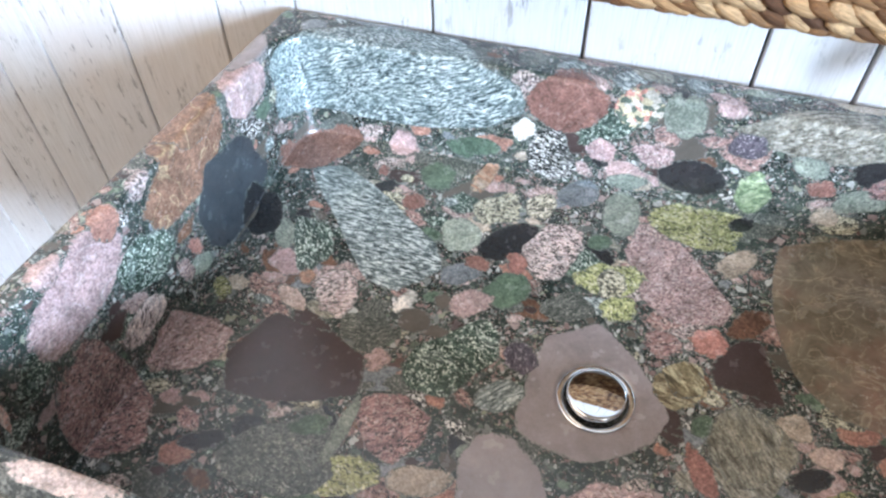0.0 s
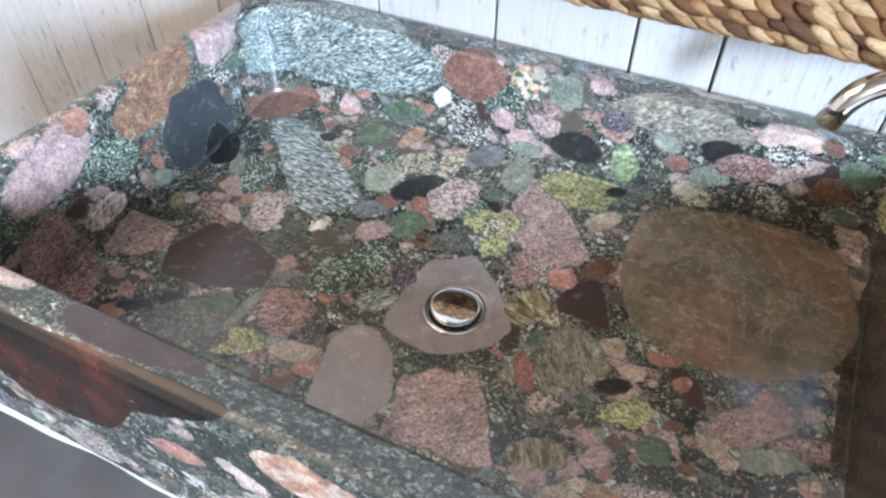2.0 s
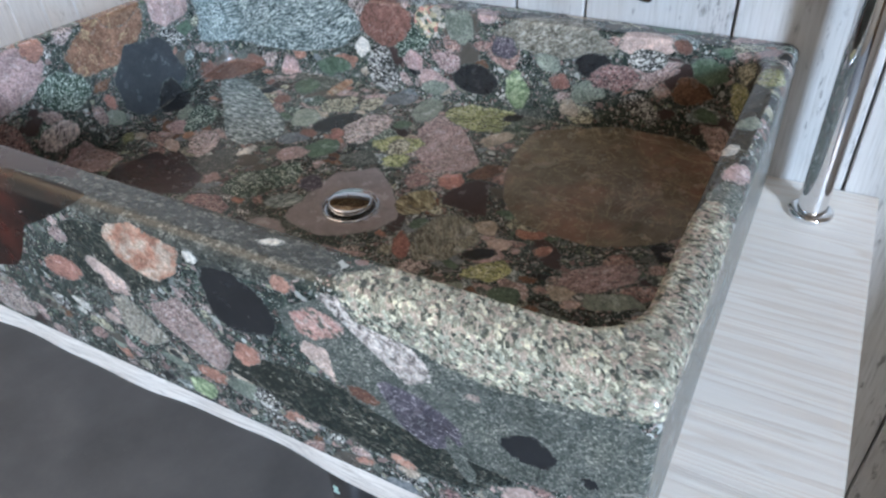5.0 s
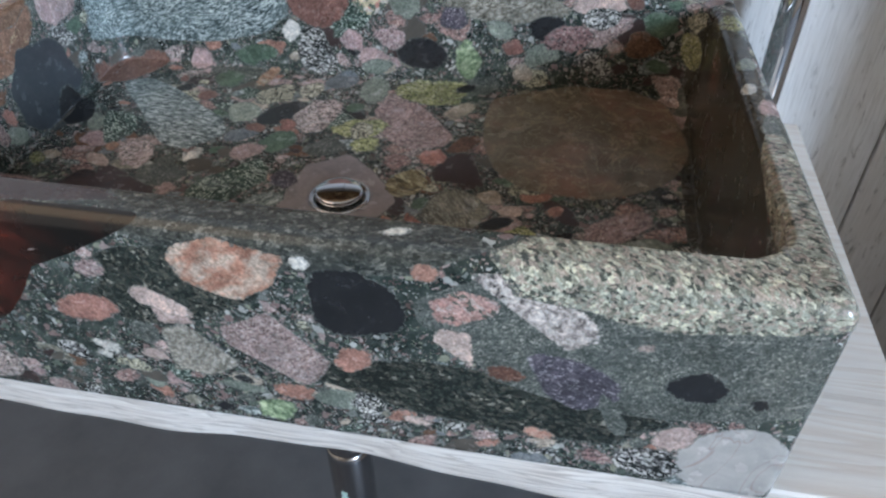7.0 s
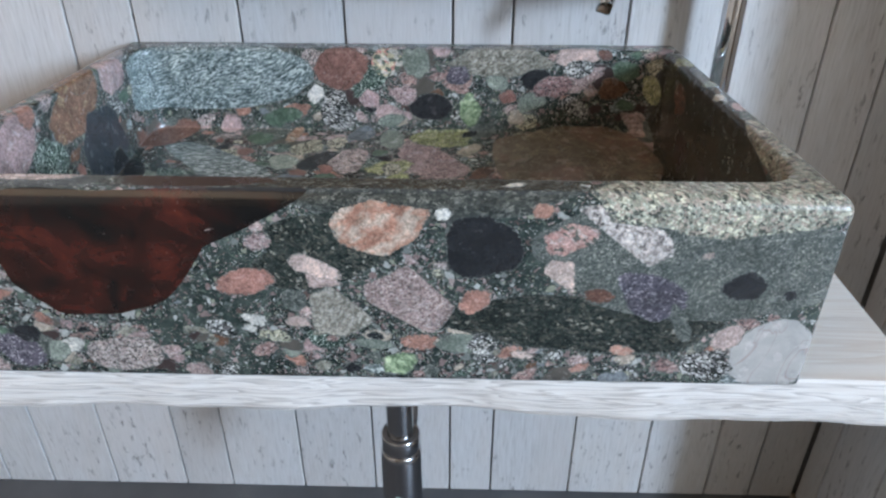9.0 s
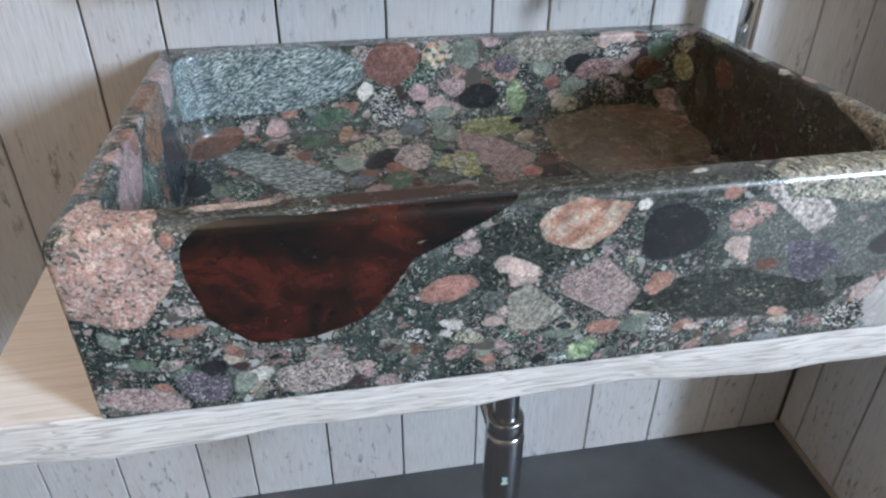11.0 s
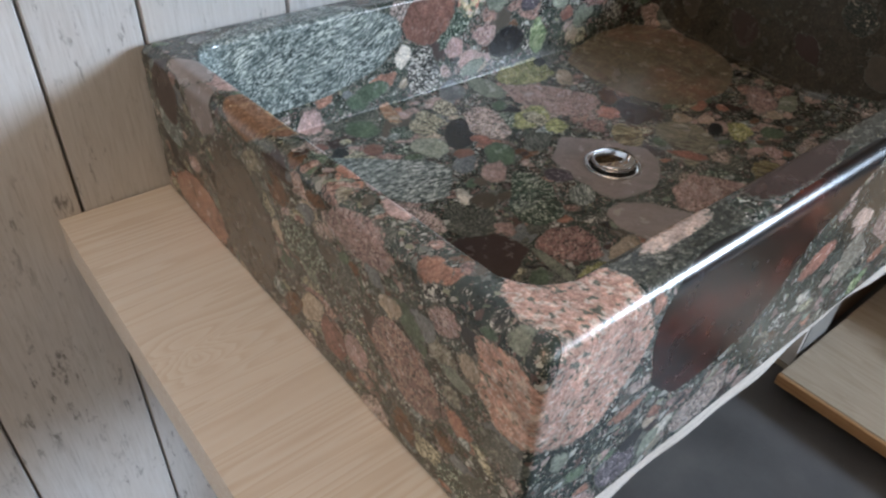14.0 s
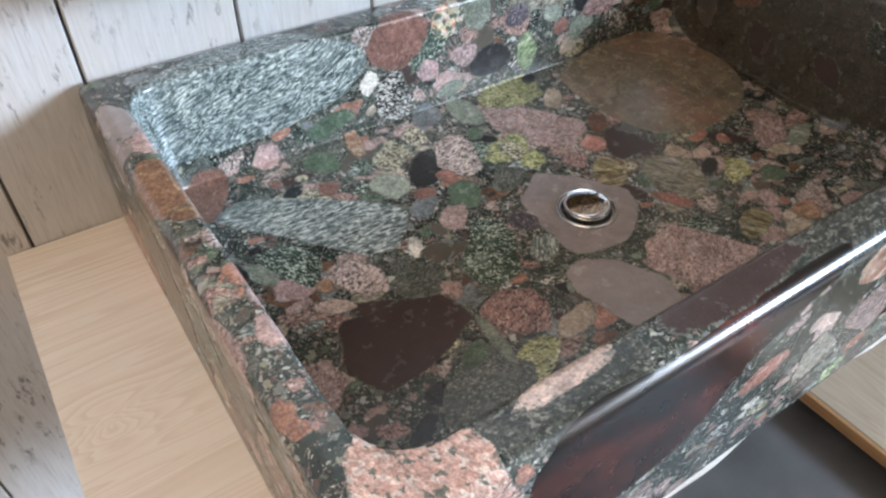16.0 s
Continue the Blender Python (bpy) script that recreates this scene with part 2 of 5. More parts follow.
SALT_PEPPER = speckled_rock("black_and_white_diorite", [(0.45, (0.025, 0.03, 0.028)), (0.2, (0.14, 0.13, 0.13)), (0.35, (0.50, 0.48, 0.455))], 640.0)
PINK_PEPPER = speckled_rock("pink_and_black_diorite", [(0.30, (0.075, 0.07, 0.065)), (0.35, (0.31, 0.23, 0.22)), (0.35, (0.46, 0.38, 0.355))], 700.0)
GREEN_PEPPER = speckled_rock("green_speckled_greenstone", [(0.55, (0.025, 0.045, 0.035)), (0.25, (0.07, 0.11, 0.085)), (0.2, (0.40, 0.45, 0.39))], 800.0, 2.0)
EPIDOTE = speckled_rock("yellow_green_epidote", [(0.22, (0.07, 0.08, 0.04)), (0.4, (0.25, 0.26, 0.10)), (0.26, (0.36, 0.35, 0.17)), (0.12, (0.46, 0.44, 0.30))], 720.0)
CREAM_PEPPER = speckled_rock("cream_speckled_rock", [(0.35, (0.07, 0.07, 0.055)), (0.3, (0.30, 0.28, 0.20)), (0.35, (0.45, 0.42, 0.32))], 650.0)
GREYWACKE = speckled_rock("grey_green_greywacke", [(0.5, (0.060, 0.072, 0.064)), (0.38, (0.115, 0.125, 0.11)), (0.12, (0.23, 0.23, 0.205))], 900.0)
PURPLE_PEPPER = speckled_rock("purple_grey_porphyry", [(0.75, (0.075, 0.065, 0.085)), (0.15, (0.13, 0.115, 0.14)), (0.1, (0.32, 0.29, 0.32))], 800.0)
BRECCIA = speckled_rock("yellow_and_orange_breccia", [(0.25, (0.10, 0.13, 0.10)), (0.3, (0.48, 0.42, 0.26)), (0.2, (0.46, 0.22, 0.15)), (0.25, (0.48, 0.44, 0.37))], 230.0)


def sandstone():
    """Olive-brown sandstone with rusty pink clouds, crazed with fine lines, pale flecks in places."""
    m = Nodes("brown_sandstone")
    vec = m.add("ShaderNodeTexCoord").outputs["Object"]
    col = m.ramp(m.noise(vec, 45.0, 7.0, 0.68, 0.5), (0.32, (0.095, 0.080, 0.050)), (0.5, (0.165, 0.135, 0.092)), (0.70, (0.25, 0.20, 0.145)))
    col = m.mix(m.ramp(m.noise(vec, 13.0, 5.0, 0.62), (0.46, (0, 0, 0)), (0.64, (0.75, 0.75, 0.75))), col, (0.25, 0.125, 0.085))
    for scale, width, strength in ((14.0, 0.010, 0.75), (30.0, 0.016, 0.6)):
        lines = m.math("ABSOLUTE", m.math("SUBTRACT", m.noise(vec, scale, 4.0, 0.55, 1.2), 0.5))
        col = m.mix(m.ramp(lines, (0.0, (strength,) * 3), (width, (0, 0, 0))), col, (0.36, 0.29, 0.20))
    fleck = m.math("MULTIPLY", m.ramp(m.noise(vec, 300.0, 3.0), (0.60, (0, 0, 0)), (0.68, (0.8, 0.8, 0.8))), m.ramp(m.noise(vec, 11.0, 2.0), (0.5, (0, 0, 0)), (0.6, (1, 1, 1))))
    col = m.mix(fleck, col, (0.40, 0.36, 0.30))
    return m.done(m.stony(col, 0.005, 0.1, even=True), polish(m, vec), spec=0.75)


BROWN = sandstone()
GREEN_BLACK = speckled_rock("green_black_rock", [(0.50, (0.018, 0.026, 0.022)), (0.32, (0.040, 0.046, 0.038)), (0.16, (0.080, 0.075, 0.060)), (0.02, (0.26, 0.24, 0.20))], 520.0)
# Dark mottled rock; part of its darkness is painted shade.
SHADED_MOTTLED = plain_rock("shaded_mottled_rock", (0.014, 0.018, 0.014), (0.038, 0.036, 0.026), (0.085, 0.066, 0.046), scale=48.0, detail=0.4)
SILTSTONE = speckled_rock("olive_grey_siltstone", [(0.55, (0.036, 0.041, 0.036)), (0.30, (0.070, 0.074, 0.064)), (0.15, (0.150, 0.150, 0.130))], 560.0)
OLIVE = plain_rock("olive_brown_mudstone", (0.085, 0.072, 0.058), (0.105, 0.09, 0.072), (0.13, 0.11, 0.09), detail=0.15)
PLUM = plain_rock("dark_plum_mudstone", (0.040, 0.024, 0.022), (0.055, 0.034, 0.031), (0.075, 0.048, 0.044), detail=0.2)
MAUVE = plain_rock("mauve_siltstone", (0.25, 0.212, 0.212), (0.305, 0.26, 0.26), (0.355, 0.305, 0.30), detail=0.28)
ROSE = plain_rock("rose_pink_felsite", (0.24, 0.145, 0.135), (0.31, 0.20, 0.19), (0.38, 0.275, 0.26), (0.44, 0.34, 0.32))
RED_BROWN = plain_rock("red_brown_jasper", (0.12, 0.048, 0.034), (0.17, 0.075, 0.055), (0.22, 0.11, 0.085), (0.26, 0.14, 0.11), 40.0, 14.0, 0.01)
BRICK = plain_rock("brick_red_stone", (0.19, 0.075, 0.05), (0.27, 0.115, 0.08), (0.36, 0.18, 0.135))


def jasper():
    """Nearly black jasper with deep red clouds that break into orange red."""
    m = Nodes("dark_red_jasper")
    vec = m.add("ShaderNodeTexCoord").outputs["Object"]
    lean = m.add("ShaderNodeMapping", Vector=vec, Rotation=(0.0, radians(28), 0.0), Scale=(0.75, 1.0, 1.1)).outputs[0]
    col = m.ramp(m.noise(lean, 24.0, 7.0, 0.68, 0.5), (0.40, (0.007, 0.006, 0.005)), (0.50, (0.028, 0.009, 0.006)), (0.62, (0.075, 0.016, 0.010)), (0.74, (0.20, 0.045, 0.020)))
    speck = m.noise(vec, 420.0, 3.0)
    col = m.mix(m.ramp(speck, (0.70, (0, 0, 0)), (0.76, (0.5, 0.5, 0.5))), col, (0.20, 0.10, 0.07))
    scar = m.noise(m.add("ShaderNodeMapping", Vector=lean, Scale=(0.25, 1.0, 1.0)).outputs[0], 130.0, 2.0)
    col = m.mix(m.ramp(scar, (0.735, (0, 0, 0)), (0.76, (0.6, 0.6, 0.6))), col, (0.42, 0.34, 0.30))
    return m.done(col, polish(m, vec), spec=0.75)


DARK_JASPER = jasper()
ORANGE = plain_rock("orange_brown_jasper", (0.11, 0.046, 0.024), (0.19, 0.088, 0.048), (0.28, 0.15, 0.09), (0.40, 0.27, 0.14), 45.0, 26.0, 0.014)
PEACH = streaked_rock("peach_banded_quartzite", (0.25, 0.095, 0.048), (0.32, 0.165, 0.10), (0.38, 0.30, 0.225), 120.0, 3.5)
PALE_PINK = plain_rock("pale_pink_quartzite", (0.33, 0.22, 0.185), (0.41, 0.29, 0.25), (0.48, 0.38, 0.335))
BEIGE = plain_rock("beige_quartzite", (0.26, 0.20, 0.15), (0.34, 0.27, 0.21), (0.42, 0.35, 0.28))
WHITE = plain_rock("off_white_quartz", (0.42, 0.39, 0.34), (0.52, 0.49, 0.44), (0.60, 0.57, 0.52), (0.36, 0.31, 0.26), 60.0, 20.0, 0.012)
CREAM = plain_rock("cream_quartz", (0.47, 0.44, 0.40), (0.50, 0.475, 0.435), (0.54, 0.51, 0.47), (0.40, 0.30, 0.25), 40.0, 14.0, 0.006, detail=0.12)
SLATE = plain_rock("blue_grey_slate", (0.024, 0.029, 0.034), (0.043, 0.050, 0.058), (0.068, 0.078, 0.087), detail=0.2)
BLACK = plain_rock("black_chert", (0.012, 0.013, 0.014), (0.022, 0.023, 0.025), (0.038, 0.038, 0.04), detail=0.2)
SAGE = plain_rock("sage_green_stone", (0.12, 0.145, 0.115), (0.18, 0.205, 0.165), (0.28, 0.30, 0.245))
GREEN = plain_rock("moss_green_stone", (0.045, 0.075, 0.05), (0.07, 0.11, 0.07), (0.11, 0.155, 0.105))
BLUE_GREY = plain_rock("blue_grey_stone", (0.10, 0.115, 0.125), (0.14, 0.155, 0.165), (0.20, 0.21, 0.22))
RUST = plain_rock("rust_brown_stone", (0.07, 0.03, 0.016), (0.11, 0.05, 0.028), (0.17, 0.085, 0.05))


def knotty(m, bands):
    """Bends the growth lines round a knot in the shelf."""
    at = m.add("ShaderNodeVectorMath", **{})
    at.operation = "DISTANCE"
    m.put(at, 0, m.add("ShaderNodeTexCoord").outputs["Object"])
    m.put(at, 1, (-0.430, 0.317, 0.69))
    near = m.math("POWER", 2.718, m.math("MULTIPLY", at.outputs["Value"], -42.0))
    return m.math("ADD", bands, m.math("MULTIPLY", near, 0.55))


def wood(name, dark, mid, light, along=(1, 0, 0), rough=0.55, rings=60.0, wash=None):
    """Sawn softwood with growth lines that run along one axis."""
    m = Nodes(name)
    squeeze = tuple(0.045 if a else 1.0 for a in along)
    vec = m.coords(scale=squeeze)
    bands = m.add("ShaderNodeTexNoise", Vector=vec, Scale=rings, Detail=2.0, Distortion=0.25).outputs["Fac"]
    wave = m.math("FRACT", m.math("MULTIPLY", knotty(m, bands), 11.0))
    col = m.ramp(wave, (0.0, light), (0.5, mid), (0.86, dark), (1.0, light))
    fibre = m.noise(vec, 900.0, 3.0)
    col = m.mix(0.4, col, m.ramp(fibre, (0.3, mid), (0.7, light)))
    patch = m.noise(m.coords(), 5.0, 3.0)
    col = m.mix(m.ramp(patch, (0.45, (0, 0, 0)), (0.85, (0.5, 0.5, 0.5))), col, light if wash is None else wash)
    bump = m.math("ADD", m.math("MULTIPLY", wave, -0.5), m.math("MULTIPLY", fibre, 0.5))
    return m.done(col, rough, bump, 0.5, 0.0008)


def wallboard(name):
    """Whitewashed, weathered boards: off-white paint with grain, worn marks and grey flecks along the board."""
    m = Nodes(name)
    vec = m.coords(scale=(1, 1, 0.05))
    fine = m.noise(vec, 420.0, 5.0, 0.7)
    col = m.ramp(fine, (0.28, (0.38, 0.36, 0.34)), (0.45, (0.54, 0.525, 0.505)), (0.7, (0.64, 0.63, 0.62)))
    broad = m.noise(m.coords(scale=(1, 1, 0.3)), 9.0, 5.0, 0.65)
    col = m.mix(m.ramp(broad, (0.35, (0.55, 0.55, 0.55)), (0.65, (0, 0, 0))), col, (0.55, 0.485, 0.425))
    spots = m.noise(m.coords(scale=(1, 1, 0.3)), 95.0, 5.0, 0.7)
    where = m.noise(m.coords(), 7.0, 2.0)
    mark = m.math("MULTIPLY", m.ramp(spots, (0.57, (0, 0, 0)), (0.66, (1, 1, 1))), m.ramp(where, (0.40, (0, 0, 0)), (0.56, (0.85, 0.85, 0.85))))
    col = m.mix(mark, col, (0.17, 0.15, 0.135))
    return m.done(m.vary(col, 0.006, 0.1), 0.62, fine, 0.3, 0.0006)


BOARD = wallboard("whitewashed_board")
GROOVE = Nodes("dark_groove").done((0.22, 0.205, 0.19), 0.9)
PINE = wood("pale_pine", (0.70, 0.58, 0.47), (0.82, 0.73, 0.64), (0.88, 0.82, 0.75), (1, 0, 0), 0.5, 40.0)
PINE_EDGE = wood("pale_pine_sawn_edge", (0.28, 0.23, 0.19), (0.72, 0.65, 0.58), (0.86, 0.81, 0.75), (1, 0, 0), 0.6, 100.0)
PLANK = wood("pale_planed_board", (0.26, 0.20, 0.14), (0.33, 0.27, 0.20), (0.38, 0.31, 0.235), (0, 1, 0), 0.5, 26.0)
HONEY = wood("honey_pine", (0.20, 0.09, 0.035), (0.33, 0.17, 0.07), (0.42, 0.24, 0.115), (0, 1, 0), 0.45, 30.0)


def floor_material():
    m = Nodes("dark_grey_slab")
    vec = m.coords(False)
    col = m.ramp(m.noise(vec, 6.0, 7.0, 0.62), (0.3, (0.058, 0.058, 0.060)), (0.55, (0.085, 0.085, 0.088)), (0.8, (0.12, 0.118, 0.117)))
    fleck = m.noise(vec, 150.0, 3.0)
    col = m.mix(m.ramp(fleck, (0.71, (0, 0, 0)), (0.76, (0.5, 0.5, 0.5))), col, (0.22, 0.21, 0.2))
    return m.done(col, m.math("ADD", m.math("MULTIPLY", m.noise(vec, 18.0, 4.0), 0.25), 0.3), m.noise(vec, 60.0, 4.0), 0.15, 0.001)


FLOOR = floor_material()


def plaster(name, colour):
    m = Nodes(name)
    vec = m.coords(False)
    a, b = tuple(c * 0.93 for c in colour), tuple(min(1, c * 1.04) for c in colour)
    return m.done(m.ramp(m.noise(vec, 5.0, 6.0), (0.3, a), (0.7, b)), 0.8, m.noise(vec, 160.0, 4.0), 0.15, 0.001)


# Tones of the outlying walls and ceiling, set by how much light they bounce.
WARM_BOUNCE = plaster("warm_bounce_wall", (0.36, 0.275, 0.20))
CEILING_BOUNCE = plaster("warm_bounce_ceiling", (0.29, 0.205, 0.135))
TAN_BOUNCE = plaster("tan_bounce_wall", (0.30, 0.225, 0.16))
DARK_BOUNCE = plaster("dark_bounce_wall", (0.16, 0.11, 0.075))


def metal(name, colour, rough):
    m = Nodes(name)
    vec = m.coords(False)
    return m.done(colour, m.math("ADD", m.math("MULTIPLY", m.noise(vec, 40.0, 3.0), 0.05), rough), None, metal=1.0)


CHROME = metal("polished_chrome", (0.80, 0.80, 0.81), -0.01)
DULL_CHROME = metal("satin_chrome", (0.46, 0.46, 0.47), 0.17)


def straw():
    """Dried flat stalks: fibres along each strand, golden to dark brown, dull."""
    m = Nodes("water_hyacinth_straw")
    strand = m.add("ShaderNodeAttribute")
    strand.attribute_name = "strand"
    isl = m.add("ShaderNodeNewGeometry").outputs["Random Per Island"]
    col = m.ramp(isl, (0.0, (0.060, 0.024, 0.010)), (0.3, (0.17, 0.080, 0.030)), (0.65, (0.31, 0.175, 0.078)), (1.0, (0.47, 0.32, 0.175)))
    fib = m.noise(strand.outputs["Vector"], 7.0, 5.0, 0.75)
    col = m.mix(1.0, col, m.ramp(fib, (0.30, (0.45, 0.38, 0.32)), (0.48, (1.05, 1.02, 0.98)), (0.70, (1.7, 1.65, 1.55))), "MULTIPLY")
    patch = m.noise(m.coords(), 60.0, 3.0)
    col = m.mix(m.ramp(patch, (0.52, (0, 0, 0)), (0.70, (0.45, 0.45, 0.45))), col, (0.10, 0.045, 0.02))
    return m.done(col, 0.58, fib, 0.8, 0.0015, spec=0.35)


STRAW = straw()


# ---- helpers for meshes ----
def mesh_of(name, bm, material, smooth=False):
    me = bpy.data.meshes.new(name)
    bm.normal_update()
    bm.to_mesh(me)
    bm.free()
    me.materials.append(material)
    if smooth:
        me.polygons.foreach_set("use_smooth", [True] * len(me.polygons))
    return me


def part(name, bm, material, parent=None, label="", smooth=False):
    ob = new(name, mesh_of(name, bm, material, smooth))
    ob.parent = parent
    return tagged(ob, label)


def thing(name, label, category, group="", kind="", at=(0, 0, 0)):
    ob = new(name)
    ob.empty_display_size = 0.05
    ob.location = at
    return tagged(ob, label, category, group, kind)


def block(bm, lo, hi, bevel=0.0, segments=2):
    """A box between two corners, with rounded edges."""
    size = [b - a for a, b in zip(lo, hi)]
    made = bmesh.ops.create_cube(bm, size=1.0)["verts"]
    bmesh.ops.scale(bm, vec=size, verts=made)
    bmesh.ops.translate(bm, vec=[(a + b) / 2 for a, b in zip(lo, hi)], verts=made)
    if bevel:
        edges = list({e for v in made for e in v.link_edges})
        bmesh.ops.bevel(bm, geom=edges, offset=bevel, segments=segments, affect="EDGES", profile=0.5)
    return bm


def turned(bm, profile, centre, sides=48):
    """A body of revolution about the upright axis through centre; profile: (radius, height) from below."""
    rings = []
    for r, h in profile:
        if r < 1e-6:
            rings.append([bm.verts.new((centre[0], centre[1], centre[2] + h))])
        else:
            rings.append([bm.verts.new((centre[0] + r * math.cos(a), centre[1] + r * math.sin(a), centre[2] + h)) for a in (2 * math.pi * k / sides for k in range(sides))])
    for low, high in zip(rings, rings[1:]):
        for k in range(sides):
            j = (k + 1) % sides
            ring = [low[k % len(low)], low[j % len(low)], high[j % len(high)], high[k % len(high)]]
            bm.faces.new(list(dict.fromkeys(ring)))
    return bm


def tube(bm, path, radius, sides=32, caps=True):
    """A round tube along a list of points."""
    pts, rings = [Vector(p) for p in path], []
    for k, p in enumerate(pts):
        way = (pts[min(k + 1, len(pts) - 1)] - pts[max(k - 1, 0)]).normalized()
        side = way.cross(Vector((0.13, 0.9, 0.41))).normalized()
        up = way.cross(side)
        rings.append([bm.verts.new(p + radius * (math.cos(a) * side + math.sin(a) * up)) for a in (2 * math.pi * i / sides for i in range(sides))])
    for low, high in zip(rings, rings[1:]):
        for i in range(sides):
            bm.faces.new((low[i], low[(i + 1) % sides], high[(i + 1) % sides], high[i]))
    if caps:
        bm.faces.new(rings[0])
        bm.faces.new(rings[-1])
    bmesh.ops.recalc_face_normals(bm, faces=bm.faces)
    return bm


# ---- the room ----
FLOOR_Z, CEILING_Z, WALL_Y, WALL_X, LEFT_X, FRONT_Y, FAR_X = -0.03, 3.00, 0.555, 0.742, -1.9, -3.6, 3.4
STUB_Y = 0.250


def structure(name, bm, material, label, category):
    ob = part(name, bm, material, None)
    return tagged(ob, label, category, kind="structure")


structure("floor", block(bmesh.new(), (LEFT_X - 0.1, FRONT_Y - 0.1, FLOOR_Z - 0.12), (FAR_X + 0.2, WALL_Y + 0.1, FLOOR_Z)), FLOOR, "dark grey stone slab floor, smooth and flecked", "floor")
# Ceiling, left, front and window walls are unseen, added to shape bounced light.
structure("ceiling", block(bmesh.new(), (LEFT_X - 0.1, FRONT_Y - 0.1, CEILING_Z), (FAR_X + 0.2, WALL_Y + 0.1, CEILING_Z + 0.1)), CEILING_BOUNCE, "unseen ceiling, warm brown to tune bounced light", "ceiling")
wall_back = structure("wall_back", block(bmesh.new(), (LEFT_X - 0.1, WALL_Y + 0.0105, FLOOR_Z), (WALL_X + 0.012, WALL_Y + 0.1, CEILING_Z)), GROOVE, "back wall clad in upright whitewashed weathered boards", "wall")
wall_right = structure("wall_right", block(bmesh.new(), (WALL_X + 0.0105, STUB_Y, FLOOR_Z), (WALL_X + 0.12, WALL_Y + 0.1, CEILING_Z)), GROOVE, "short side wall clad in upright whitewashed boards", "wall")
structure("wall_recess", block(bmesh.new(), (WALL_X + 0.12, STUB_Y + 0.02, FLOOR_Z), (FAR_X + 0.1, STUB_Y + 0.12, CEILING_Z)), DARK_BOUNCE, "plain brown wall, dark to cut bounced light", "wall")
structure("wall_left", block(bmesh.new(), (LEFT_X - 0.1, FRONT_Y, FLOOR_Z), (LEFT_X, WALL_Y + 0.0105, CEILING_Z)), WARM_BOUNCE, "unseen wall, warm tan to bounce warm light", "wall")
structure("wall_front", block(bmesh.new(), (LEFT_X - 0.1, FRONT_Y - 0.1, FLOOR_Z), (FAR_X + 0.1, FRONT_Y, CEILING_Z)), TAN_BOUNCE, "unseen tan wall, toned for bounced light", "wall")
bm = bmesh.new()
for lo, hi in (((FAR_X, FRONT_Y, FLOOR_Z), (FAR_X + 0.1, WINDOW_Y0, CEILING_Z)), ((FAR_X, WINDOW_Y1, FLOOR_Z), (FAR_X + 0.1, STUB_Y + 0.02, CEILING_Z)),
               ((FAR_X, WINDOW_Y0, FLOOR_Z), (FAR_X + 0.1, WINDOW_Y1, WINDOW_Z0)), ((FAR_X, WINDOW_Y0, WINDOW_Z1), (FAR_X + 0.1, WINDOW_Y1, CEILING_Z))):
    block(bm, lo, hi)
structure("wall_window", bm, DARK_BOUNCE, "unseen brown wall with a window opening, dark to cut bounced light", "wall")


# ---- the stone basin ----
# Outer block, rim, inner hollow; the rim drops slightly towards the wall.
OUT_X0, OUT_X1, OUT_Y0, OUT_Y1 = -0.355, 0.371, 0.052, 0.551
IN_X0, IN_X1, IN_Y0, IN_Y1 = -0.329, 0.346, 0.086, 0.507
BASE_Z, RIM_Z, BED_Z = 0.69, 0.862, 0.7155
DRAIN = (0.0125, 0.2955)


def rounded_ring(x0, x1, y0, y1, r, nx, ny, nc):
    """Points round a rectangle with rounded corners, the same count for every ring."""
    pts = []
    corners = [((x1 - r, y0 + r), -90), ((x1 - r, y1 - r), 0), ((x0 + r, y1 - r), 90), ((x0 + r, y0 + r), 180)]
    ends = [((x0 + r, y0), (x1 - r, y0), nx), ((x1, y0 + r), (x1, y1 - r), ny), ((x1 - r, y1), (x0 + r, y1), nx), ((x0, y1 - r), (x0, y0 + r), ny)]
    for (a, b, n), ((cx, cy), start) in zip(ends, corners):
        for k in range(n):
            f = k / n
            pts.append((a[0] + (b[0] - a[0]) * f, a[1] + (b[1] - a[1]) * f))
        for k in range(nc):
            t = radians(start + 90 * k / nc)
            pts.append((cx + r * math.cos(t), cy + r * math.sin(t)))
    return np.array(pts)


def bed_rise(x, y):
    return 0.016 * np.hypot(x - DRAIN[0], y - DRAIN[1]) + 0.085 * np.clip(y - 0.31, 0, None) - 0.003


